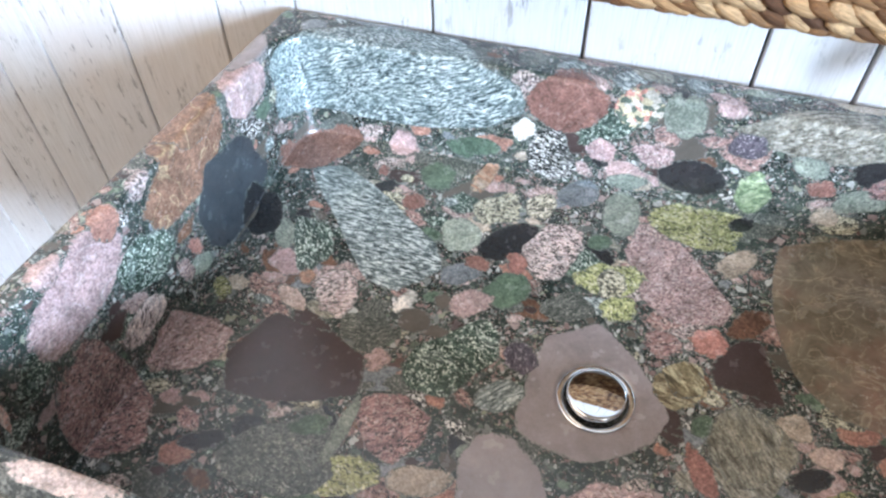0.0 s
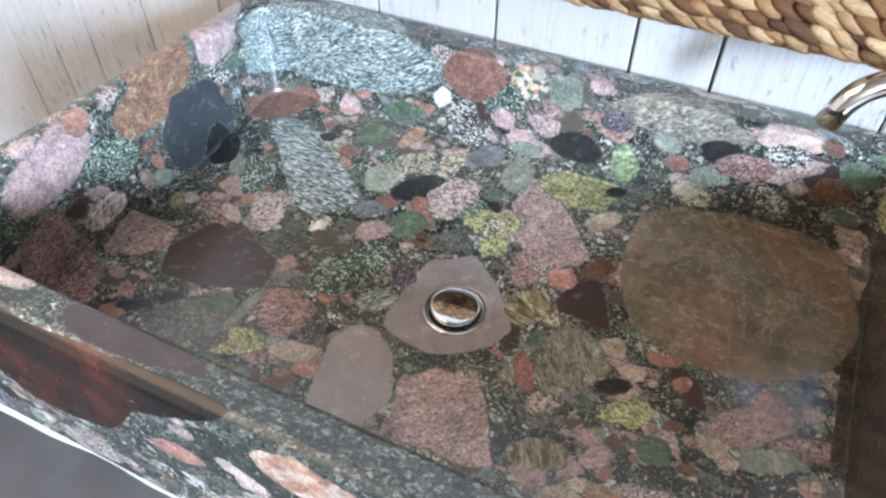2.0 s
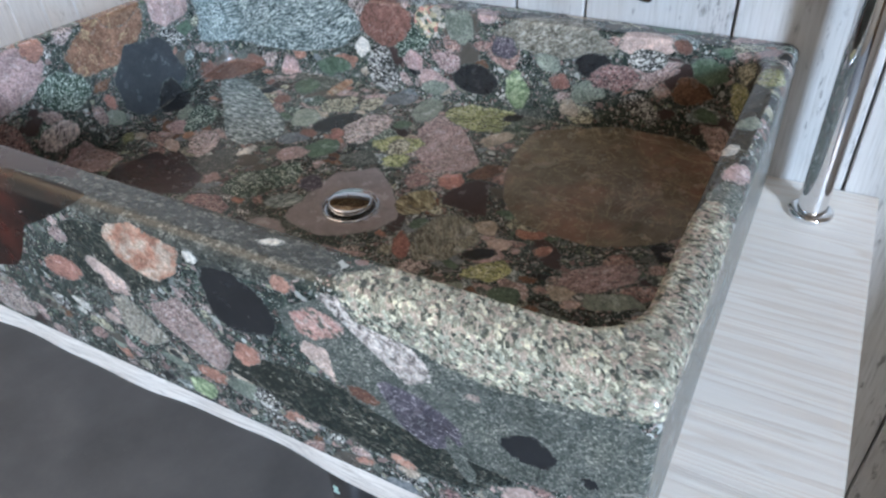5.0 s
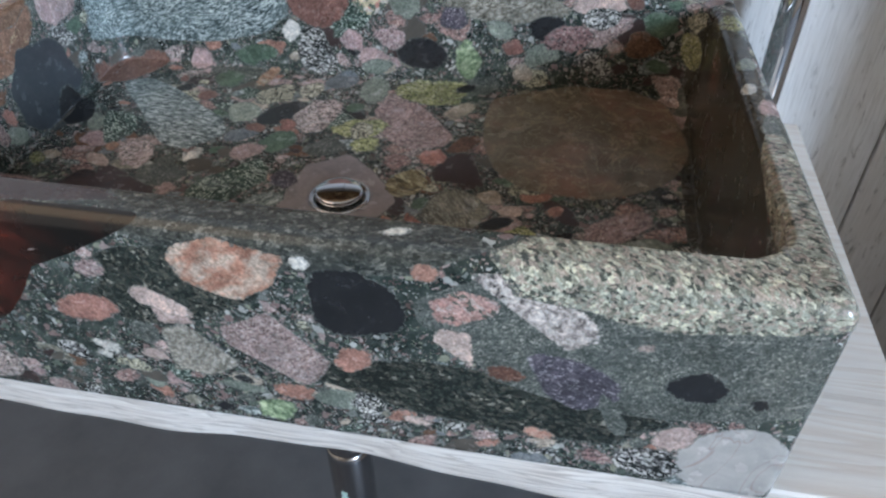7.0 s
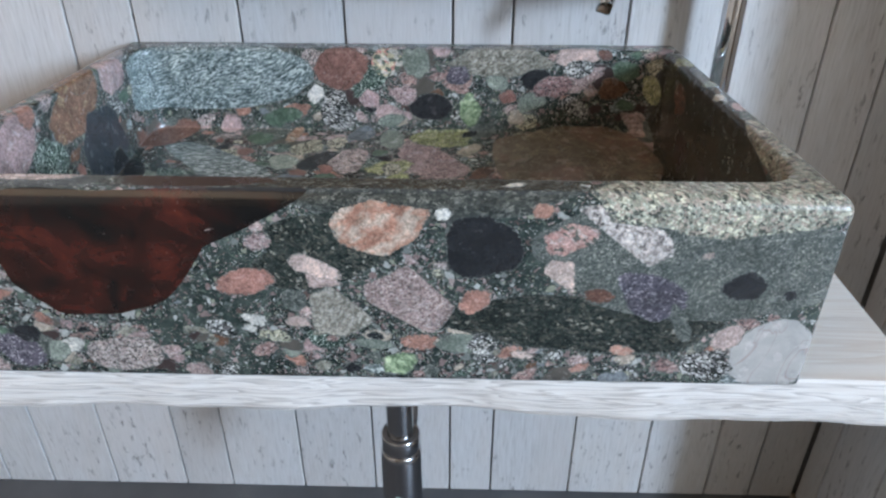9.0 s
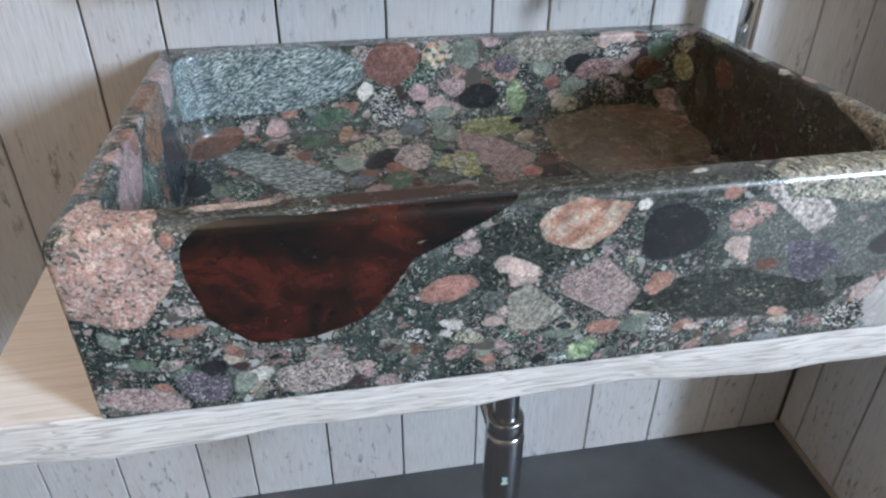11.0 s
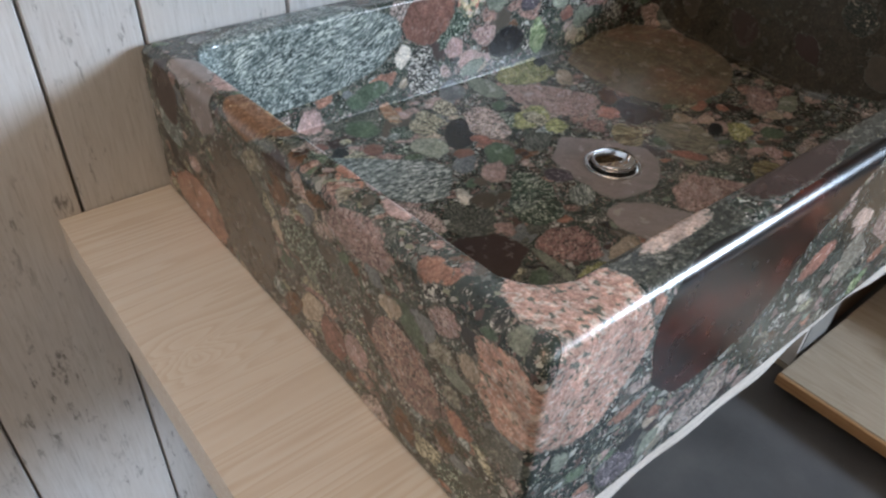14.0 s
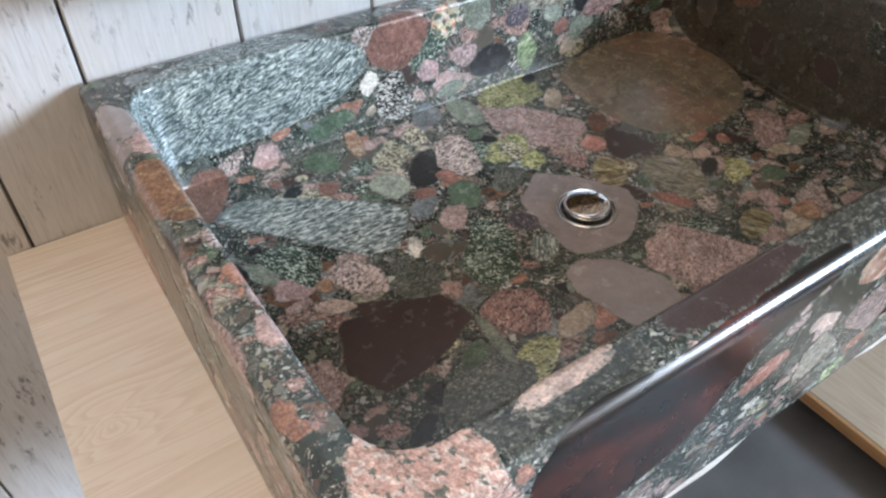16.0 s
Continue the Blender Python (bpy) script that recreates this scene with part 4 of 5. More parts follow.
pebble("bed", -0.101, 0.298, 0.715, 0.070, 0.085, 0, GREEN_PEPPER, deep=0.3, cuts=((-84, 0.92), (-38, 0.71), (15, 1.0), (64, 1.07), (128, 0.54), (169, 0.84), (-138, 1.22)))
pebble("bed", 0.014, 0.302, 0.715, 0.110, 0.124, 0, MAUVE, deep=0.15, label="mauve siltstone plate round the drain", cuts=((-151, 1.18), (-98, 0.99), (-60, 0.86), (-25, 0.95), (41, 0.68), (64, 0.81), (119, 0.98), (177, 0.97)))
pebble("bed", -0.129, 0.225, 0.715, 0.062, 0.058, 0, RED_GRANITE, deep=0.3, cuts=((-105, 0.84), (-34, 0.96), (0, 1.0), (60, 0.98), (105, 0.9), (160, 0.98), (-138, 0.67)))
pebble("bed", -0.148, 0.177, 0.716, 0.062, 0.031, 20, EPIDOTE, deep=0.3, angular=0.4)
pebble("bed", -0.090, 0.193, 0.714, 0.049, 0.022, 18, BEIGE, deep=0.3, angular=0.6)
pebble("bed", -0.035, 0.192, 0.714, 0.079, 0.111, 0, MAUVE, deep=0.3, cuts=((-83, 0.97), (-12, 0.99), (34, 0.81), (58, 0.81), (97, 1.0), (152, 1.11), (-159, 0.77), (-129, 0.91)))
pebble("bed", 0.054, 0.198, 0.714, 0.104, 0.077, 0, MAUVE_GRANITE, deep=0.3, cuts=((-90, 1.0), (-70, 1.11), (24, 0.57), (102, 0.94), (146, 0.95), (-170, 0.95), (-135, 1.09)))
pebble("bed", -0.089, 0.421, 0.725, 0.065, 0.033, 47, BLACK, deep=0.3, angular=0.3)
pebble("bed", 0.056, 0.420, 0.724, 0.096, 0.088, 0, MAUVE_GRANITE, deep=0.3, cuts=((-126, 0.77), (-75, 0.98), (-7, 1.03), (40, 0.57), (92, 1.0), (159, 1.1), (-155, 0.7)))
pebble("bed", 0.063, 0.483, 0.730, 0.080, 0.054, -1, EPIDOTE, deep=0.3, angular=0.6)
pebble("bed", 0.232, 0.419, 0.727, 0.219, 0.197, 0, BROWN, deep=0.15, label="large flat brown sandstone cobble", cuts=((-88, 0.99), (-53, 0.94), (-23, 0.98), (10, 0.96), (44, 1.1), (88, 1.0), (111, 0.99), (174, 1.02), (-169, 0.93), (-137, 1.02)))
pebble("bed", 0.118, 0.354, 0.718, 0.056, 0.050, 0, PLUM, deep=0.3, cuts=((-97, 0.94), (-93, 0.95), (19, 0.63), (98, 0.95), (146, 0.76), (-166, 1.0)))
pebble("bed", 0.116, 0.393, 0.722, 0.038, 0.025, 49, RUST, deep=0.3, angular=0.8)
pebble("bed", 0.088, 0.369, 0.720, 0.030, 0.025, 19, BRICK, deep=0.3, angular=0.8)
pebble("bed", -0.049, 0.421, 0.724, 0.062, 0.050, 78, PINK_PEPPER, deep=0.3, angular=0.6)
pebble("bed", 0.003, 0.406, 0.722, 0.058, 0.035, 12, EPIDOTE, deep=0.3, angular=0.6)
pebble("bed", 0.006, 0.402, 0.722, 0.031, 0.023, -85, CREAM_PEPPER, deep=0.3, angular=0.6)
pebble("bed", -0.077, 0.369, 0.720, 0.039, 0.035, 43, GREEN, deep=0.3, angular=0.5)
pebble("bed", -0.102, 0.350, 0.718, 0.036, 0.025, 36, ROSE, deep=0.3, angular=0.8)
pebble("bed", -0.155, 0.334, 0.717, 0.029, 0.014, 74, WHITE, deep=0.3, angular=0.3)
pebble("bed", -0.142, 0.320, 0.716, 0.031, 0.025, 10, OLIVE, deep=0.3, angular=0.6)
pebble("bed", -0.174, 0.476, 0.730, 0.035, 0.034, 83, GREEN, deep=0.3, angular=0.3)
pebble("bed", -0.220, 0.509, 0.736, 0.042, 0.033, -51, ROSE, deep=0.5, angular=0.7)
pebble("bed", -0.131, 0.488, 0.732, 0.051, 0.017, 80, PEACH, deep=0.4, angular=0.6)
pebble("bed", -0.185, 0.439, 0.728, 0.025, 0.020, 23, RED_BROWN, deep=0.3, angular=0.3)
pebble("bed", -0.227, 0.468, 0.731, 0.016, 0.012, -52, RED_BROWN, deep=0.3, angular=0.3)
pebble("bed", -0.296, 0.479, 0.732, 0.082, 0.048, 44, RED_BROWN, deep=0.6, angular=0.5)
pebble("bed", -0.057, 0.275, 0.714, 0.040, 0.024, 37, GNEISS, deep=0.3, angular=0.6)
pebble("bed", -0.214, 0.327, 0.718, 0.047, 0.040, -49, PINK_PEPPER, deep=0.3, angular=0.7)
pebble("bed", -0.269, 0.341, 0.720, 0.036, 0.025, -18, ROSE, deep=0.3, angular=0.8)
pebble("bed", -0.248, 0.309, 0.716, 0.035, 0.018, -28, PALE_PINK, deep=0.3, angular=0.6)
pebble("bed", -0.314, 0.243, 0.718, 0.069, 0.055, 9, MAUVE_GRANITE, deep=0.3, angular=0.7)
pebble("bed", -0.193, 0.178, 0.716, 0.087, 0.052, 25, GREYWACKE, deep=0.3, angular=0.8)
pebble("bed", -0.182, 0.206, 0.716, 0.037, 0.017, 23, GREEN, deep=0.3, angular=0.6)
pebble("bed", -0.157, 0.276, 0.715, 0.023, 0.021, -74, ROSE, deep=0.3, angular=0.7)
pebble("bed", 0.129, 0.284, 0.715, 0.057, 0.083, 0, TAN_SCHIST, deep=0.3, cuts=((-72, 0.78), (-34, 0.72), (43, 0.87), (74, 0.85), (135, 0.99), (-180, 1.0), (-134, 1.1)))
pebble("bed", 0.093, 0.259, 0.714, 0.043, 0.018, -63, BRICK, deep=0.3, angular=0.6)
pebble("bed", 0.072, 0.323, 0.715, 0.040, 0.036, -24, GOLD_SCHIST, deep=0.3, angular=0.6)
pebble("bed", 0.183, 0.259, 0.716, 0.046, 0.028, 35, EPIDOTE, deep=0.3, angular=0.7)
pebble("bed", 0.272, 0.287, 0.716, 0.074, 0.036, 36, MAUVE_GRANITE, deep=0.3, angular=0.7)
pebble("bed", 0.175, 0.297, 0.715, 0.025, 0.020, 20, PALE_PINK, deep=0.3, angular=0.8)
pebble("bed", 0.154, 0.315, 0.716, 0.025, 0.022, 2, BEIGE, deep=0.3, angular=0.8)
pebble("bed", 0.185, 0.178, 0.716, 0.032, 0.025, 27, PEACH, deep=0.3, angular=0.6)
pebble("bed", 0.165, 0.277, 0.715, 0.035, 0.018, 29, BLACK, deep=0.3, angular=0.6)
pebble("bed", 0.215, 0.303, 0.716, 0.019, 0.015, 63, BRICK, deep=0.3, angular=0.6)
pebble("bed", 0.262, 0.246, 0.716, 0.019, 0.011, 35, PALE_PINK, deep=0.3, angular=0.6)
pebble("bed", 0.132, 0.192, 0.715, 0.047, 0.025, 22, GOLD_SCHIST, deep=0.3, angular=0.8)
pebble("bed", 0.170, 0.208, 0.715, 0.029, 0.019, 44, ROSE, deep=0.3, angular=0.8)
pebble("bed", 0.257, 0.180, 0.717, 0.017, 0.013, 23, BEIGE, deep=0.3, angular=0.8)
pebble("bed", 0.209, 0.233, 0.716, 0.031, 0.025, 27, GREEN, deep=0.3, angular=0.6)
pebble("bed", 0.323, 0.254, 0.718, 0.013, 0.010, -86, PALE_PINK, deep=0.3, angular=0.6)
pebble("bed", -0.132, 0.414, 0.724, 0.041, 0.035, -75, SAGE, deep=0.3, angular=0.5)
pebble("bed", -0.110, 0.453, 0.728, 0.046, 0.037, 27, CREAM_PEPPER, deep=0.3, angular=0.7)
pebble("bed", -0.042, 0.491, 0.731, 0.041, 0.032, 37, BLUE_GREY, deep=0.3, angular=0.5)
pebble("bed", -0.001, 0.480, 0.730, 0.055, 0.034, -83, SAGE, deep=0.3, angular=0.3)
pebble("bed", 0.102, 0.452, 0.728, 0.046, 0.021, 49, BEIGE, deep=0.3, angular=0.7)
pebble("bed", -0.013, 0.442, 0.726, 0.023, 0.018, 32, GREEN, deep=0.3, angular=0.4)
pebble("bed", -0.071, 0.467, 0.729, 0.033, 0.028, 50, CREAM_PEPPER, deep=0.3, angular=0.5)
pebble("bed", -0.026, 0.368, 0.719, 0.044, 0.028, 25, GREYWACKE, deep=0.3, angular=0.7)
pebble("bed", -0.284, 0.370, 0.722, 0.034, 0.019, -62, SAGE, deep=0.3, angular=0.4)
pebble("bed", -0.309, 0.300, 0.718, 0.027, 0.015, -50, EPIDOTE, deep=0.3, angular=0.6)
pebble("bed", 0.101, 0.495, 0.732, 0.024, 0.015, 33, BLACK, deep=0.4, angular=0.4)
pebble("bed", -0.254, 0.365, 0.722, 0.063, 0.036, -65, GREEN_PEPPER, deep=0.3, angular=0.8)
pebble("bed", -0.179, 0.297, 0.716, 0.047, 0.038, 20, GREYWACKE, deep=0.3, angular=0.8)
pebble("bed", -0.119, 0.375, 0.720, 0.035, 0.024, 32, BLUE_GREY, deep=0.3, angular=0.7)
pebble("bed", -0.050, 0.311, 0.714, 0.030, 0.027, -86, PURPLE_PEPPER, deep=0.3, angular=0.7)
pebble("bed", 0.072, 0.332, 0.716, 0.032, 0.030, 22, GOLD_SCHIST, deep=0.3, angular=0.7)
pebble("bed", 0.055, 0.357, 0.718, 0.031, 0.026, 9, RED_GRANITE, deep=0.3, angular=0.7)
pebble("bed", 0.014, 0.380, 0.720, 0.032, 0.025, 22, EPIDOTE, deep=0.3, angular=0.7)
pebble("bed", -0.109, 0.390, 0.722, 0.024, 0.016, 3, RED_BROWN, deep=0.3, angular=0.7)
pebble("bed", -0.077, 0.399, 0.722, 0.023, 0.021, -86, BRICK, deep=0.3, angular=0.7)
pebble("bed", 0.091, 0.297, 0.714, 0.022, 0.016, 69, GREEN, deep=0.3, angular=0.6)
pebble("bed", 0.123, 0.286, 0.714, 0.064, 0.048, 73, TAN_SCHIST, deep=0.3, angular=0.7)
pebble("bed", -0.245, 0.333, 0.718, 0.019, 0.015, -40, PEACH, deep=0.3, angular=0.7)
pebble("bed", -0.270, 0.183, 0.717, 0.024, 0.014, -34, RED_GRANITE, deep=0.3, angular=0.7)
pebble("bed", -0.291, 0.195, 0.718, 0.020, 0.014, -6, ROSE, deep=0.3, angular=0.7)
pebble("bed", -0.308, 0.199, 0.718, 0.030, 0.014, 20, CREAM_PEPPER, deep=0.3, angular=0.7)
pebble("bed", -0.158, 0.212, 0.716, 0.059, 0.012, 85, SAGE, deep=0.3, angular=0.7)
pebble("rear", -0.221, 0.506, 0.803, 0.244, 0.097, 3, GNEISS_BIG, deep=0.62, cuts=((0, 0.97), (40, 0.98), (85, 0.92), (95, 0.92), (175, 1.25), (-175, 1.25), (-100, 0.88), (-75, 0.82), (-40, 0.95)), label="large banded grey-green gneiss wrapping the corner")
pebble("rear", -0.066, 0.506, 0.817, 0.068, 0.057, 8, RED_BROWN, deep=0.5, angular=0.2, label="smooth red-brown oval jasper")
pebble("rear", -0.008, 0.506, 0.825, 0.043, 0.040, 47, BRECCIA, deep=0.5, angular=0.6)
pebble("rear", 0.140, 0.506, 0.826, 0.132, 0.045, 2, TAN_SCHIST, deep=0.5, angular=0.6)
pebble("rear", 0.234, 0.506, 0.835, 0.062, 0.027, 8, PALE_PINK, deep=0.5, angular=0.7)
pebble("rear", 0.185, 0.506, 0.804, 0.042, 0.028, 11, BLACK, deep=0.5, angular=0.2)
pebble("rear", 0.049, 0.506, 0.766, 0.059, 0.036, -1, BLACK, deep=0.5, angular=0.2)
pebble("rear", 0.100, 0.506, 0.760, 0.043, 0.031, -84, GREEN_SCHIST, deep=0.5, angular=0.7)
pebble("rear", -0.075, 0.506, 0.758, 0.055, 0.046, 79, SALT_PEPPER, deep=0.5, angular=0.7)
pebble("rear", -0.102, 0.506, 0.782, 0.024, 0.021, 60, WHITE, deep=0.5, angular=0.7)
pebble("rear", 0.208, 0.506, 0.794, 0.052, 0.029, 8, RED_GRANITE, deep=0.5, angular=0.5)
pebble("rear", 0.150, 0.506, 0.780, 0.026, 0.018, 11, RED_BROWN, deep=0.5, angular=0.5)
pebble("rear", -0.030, 0.506, 0.775, 0.027, 0.024, 87, ROSE, deep=0.5, angular=0.7)
pebble("rear", 0.033, 0.506, 0.824, 0.036, 0.034, -87, SAGE, deep=0.5, angular=0.7)
pebble("rear", 0.064, 0.506, 0.840, 0.027, 0.018, -5, ROSE, deep=0.5, angular=0.7)
pebble("rear", 0.085, 0.506, 0.808, 0.030, 0.025, -20, PURPLE_PEPPER, deep=0.5, angular=0.7)
pebble("rear", 0.243, 0.506, 0.818, 0.043, 0.022, 4, SALT_PEPPER, deep=0.5, angular=0.7)
pebble("rear", 0.273, 0.506, 0.835, 0.018, 0.015, -19, RED_BROWN, deep=0.5, angular=0.7)
pebble("rear", 0.300, 0.506, 0.814, 0.033, 0.029, -28, GREEN, deep=0.5, angular=0.7)
pebble("rear", 0.336, 0.506, 0.795, 0.039, 0.026, -63, EPIDOTE, deep=0.5, angular=0.7)
pebble("rear", 0.287, 0.506, 0.792, 0.037, 0.030, -5, RUST, deep=0.5, angular=0.7)
pebble("rear", 0.015, 0.506, 0.782, 0.037, 0.023, -3, MAUVE_GRANITE, deep=0.5, angular=0.7)
pebble("rear", 0.136, 0.506, 0.800, 0.031, 0.021, -15, SAGE, deep=0.5, angular=0.7)
pebble("rear", -0.002, 0.506, 0.747, 0.038, 0.019, 6, SAGE, deep=0.6, angular=0.7)
pebble("rear", -0.142, 0.506, 0.754, 0.046, 0.019, 7, GREEN, deep=0.6, angular=0.7)
pebble("rear", -0.030, 0.506, 0.859, 0.053, 0.021, 3, ROSE, deep=0.6, angular=0.7)
pebble("left", -0.328, 0.333, 0.828, 0.115, 0.063, 12, ORANGE, deep=0.55, angular=0.5, label="orange-brown jasper with golden veins")
pebble("left", -0.328, 0.369, 0.762, 0.105, 0.090, -26, SLATE, deep=0.5, angular=0.3, label="smooth blue-grey slate pebble")
pebble("bed", -0.317, 0.388, 0.724, 0.056, 0.042, -51, BLACK, deep=0.6, angular=0.4)
pebble("left", -0.328, 0.199, 0.825, 0.102, 0.052, 9, ROSE, deep=0.45, angular=0.4)
pebble("left", -0.328, 0.426, 0.832, 0.063, 0.046, -4, ROSE, deep=0.5, angular=0.5)
pebble("left", -0.328, 0.167, 0.734, 0.127, 0.065, 88, RED_GRANITE, deep=0.5, angular=0.6)
pebble("left", -0.328, 0.257, 0.790, 0.067, 0.046, -28, GREEN_PEPPER, deep=0.4, angular=0.6)
pebble("bed", -0.328, 0.242, 0.853, 0.028, 0.024, -60, BRICK, deep=0.6, angular=0.6)
pebble("left", -0.328, 0.232, 0.753, 0.050, 0.028, -5, PALE_GNEISS, deep=0.4, angular=0.7)
pebble("bed", -0.330, 0.282, 0.851, 0.028, 0.015, -78, PINK_PEPPER, deep=0.6, angular=0.6)
pebble("left", -0.328, 0.287, 0.750, 0.029, 0.016, -71, MAUVE_GRANITE, deep=0.4, angular=0.7)
pebble("left", -0.328, 0.306, 0.758, 0.024, 0.013, -61, BRICK, deep=0.4, angular=0.7)
pebble("side", -0.355, 0.368, 0.756, 0.124, 0.104, 74, OLIVE, deep=0.4, angular=0.2, label="large smooth olive-brown cobble")
pebble("side", -0.355, 0.463, 0.710, 0.112, 0.064, -3, BRICK, deep=0.4, angular=0.5)
pebble("side", -0.355, 0.424, 0.826, 0.053, 0.045, -29, MAUVE, deep=0.4, angular=0.6)
pebble("side", -0.355, 0.201, 0.838, 0.073, 0.030, -6, MAUVE_GRANITE, deep=0.4, angular=0.5)
pebble("side", -0.355, 0.136, 0.859, 0.029, 0.019, -54, BRICK, deep=0.4, angular=0.7)
pebble("side", -0.355, 0.155, 0.770, 0.068, 0.055, 29, RED_GRANITE, deep=0.4, angular=0.5)
pebble("side", -0.355, 0.502, 0.810, 0.059, 0.053, -31, PLUM, deep=0.4, angular=0.5)
pebble("side", -0.355, 0.168, 0.808, 0.025, 0.016, -25, BEIGE, deep=0.4, angular=0.6)
pebble("side", -0.355, 0.195, 0.683, 0.059, 0.040, -44, PINK_PEPPER, deep=0.4, angular=0.6)
pebble("side", -0.355, 0.267, 0.736, 0.048, 0.020, -37, BEIGE, deep=0.4, angular=0.7)
pebble("side", -0.355, 0.297, 0.718, 0.040, 0.020, -49, RUST, deep=0.4, angular=0.7)
pebble("side", -0.355, 0.273, 0.789, 0.061, 0.036, -17, GREEN_PEPPER, deep=0.4, angular=0.7)
pebble("side", -0.355, 0.211, 0.736, 0.035, 0.028, -32, ROSE, deep=0.4, angular=0.7)
pebble("side", -0.355, 0.120, 0.834, 0.027, 0.020, -34, MAUVE_GRANITE, deep=0.4, angular=0.7)
pebble("side", -0.355, 0.239, 0.726, 0.036, 0.032, -29, RED_BROWN, deep=0.4, angular=0.7)
pebble("side", -0.355, 0.099, 0.816, 0.018, 0.016, -36, BEIGE, deep=0.4, angular=0.7)
pebble("bed", -0.228, 0.079, 0.861, 0.066, 0.015, 3, PALE_PINK, deep=0.3, angular=0.5)
pebble("bed", 0.130, 0.072, 0.861, 0.019, 0.008, 19, WHITE, deep=0.4, angular=0.5)
pebble("bed", 0.361, 0.239, 0.853, 0.039, 0.023, 78, GREYWACKE, deep=0.5, angular=0.6)
pebble("bed", 0.361, 0.273, 0.852, 0.030, 0.017, 75, ROSE, deep=0.5, angular=0.6)
pebble("bed", 0.351, 0.304, 0.850, 0.019, 0.012, 79, WHITE, deep=0.5, angular=0.6)
pebble("bed", 0.358, 0.449, 0.844, 0.044, 0.026, 82, EPIDOTE, deep=0.5, angular=0.6)
pebble("bed", 0.356, 0.354, 0.848, 0.028, 0.016, 71, SAGE, deep=0.5, angular=0.7)
pebble("bed", 0.348, 0.507, 0.841, 0.032, 0.017, 55, ROSE, deep=0.5, angular=0.6)
pebble("bed", -0.225, 0.553, 0.839, 0.183, 0.031, 6, BLUE_GREY, deep=0.2, angular=0.7)
pebble("bed", -0.342, 0.357, 0.848, 0.065, 0.049, 86, ORANGE, deep=0.3, angular=0.6)
pebble("bed", -0.333, 0.190, 0.856, 0.029, 0.018, 81, ROSE, deep=0.5, angular=0.6)
pebble("bed", -0.344, 0.461, 0.843, 0.066, 0.028, -88, MAUVE, deep=0.4, angular=0.6)
pebble("front", 0.285, 0.066, 0.858, 0.205, 0.062, 1, BEIGE_GRANITE, deep=0.5, angular=0.4, label="beige speckled granite along the corner", snap=False)
pebble("bed", 0.362, 0.135, 0.858, 0.052, 0.21, 0, BEIGE_GRANITE, deep=0.11, angular=0.4, snap=False)



# ---- shelf ----
def shelf():
    top = thing("wall_shelf", "thick pale pine shelf with a wavy live front edge", "shelf")
    bm = bmesh.new()
    x0, x1, y1 = -0.460, 0.477, 0.5535
    zs, n = (0.69, 0.6885, 0.670, 0.648, 0.6425, 0.641), 120
    rows = []
    for k in range(n + 1):
        x = x0 + (x1 - x0) * k / n
        wave = 0.003 * math.sin(9 * x + 1) + 0.0022 * math.sin(23 * x) + 0.001 * math.sin(61 * x + 2)
        low = 0.003 * math.sin(7 * x + 2.2) + 0.002 * math.sin(19 * x)
        inset = (0.002, 0.0, -0.001, 0.001, 0.004, 0.009)
        rows.append([bm.verts.new((x, 0.0605 + wave * (0.2 + 0.2 * i) + d, z + low * (i / 5))) for i, (z, d) in enumerate(zip(zs, inset))]
                    + [bm.verts.new((x, y1, 0.641)), bm.verts.new((x, y1, 0.69))])
    for a, b in zip(rows, rows[1:]):
        for i in range(8):
            j = (i + 1) % 8
            f = bm.faces.new((a[i], b[i], b[j], a[j]))
            f.material_index = 1 if i < 5 else 0
    for end in (rows[0], rows[-1]):
        bm.faces.new(end)
    bmesh.ops.recalc_face_normals(bm, faces=bm.faces)
    part("board", bm, PINE, top).data.materials.append(PINE_EDGE)
    return top


shelf()


# ---- drain plug ----
plug = thing("drain_plug", "round polished chrome click-clack drain plug in the basin", "drain", at=(*DRAIN, BED_Z - 0.0035))
part("flange", turned(bmesh.new(), [(0.0245, -0.012), (0.0290, -0.004), (0.0295, 0.0012), (0.0290, 0.0022), (0.0282, 0.0026), (0.0246, 0.0020), (0.0238, 0.0012), (0.0234, -0.012)], (0, 0, 0), 64), CHROME, plug, smooth=True)
part("cap", turned(bmesh.new(), [(0.006, -0.012), (0.0065, 0.002), (0.0205, 0.0028), (0.0221, 0.0036), (0.0224, 0.0050), (0.0224, 0.0076), (0.0220, 0.0086), (0.0208, 0.0091), (0.0190, 0.0094), (0.0160, 0.0098), (0.0120, 0.0102), (0.0080, 0.01045), (0.0040, 0.01058), (0.0, 0.0106)], (0, 0, 0), 64), CHROME, plug, smooth=True)
# A black disc puts the gap's shade into colour.
part("well", turned(bmesh.new(), [(0.0, -0.0135), (0.0235, -0.0135), (0.0240, -0.006)], (0, 0, 0)), BLACK, plug, "black disc for the shade in the gap round the plug")


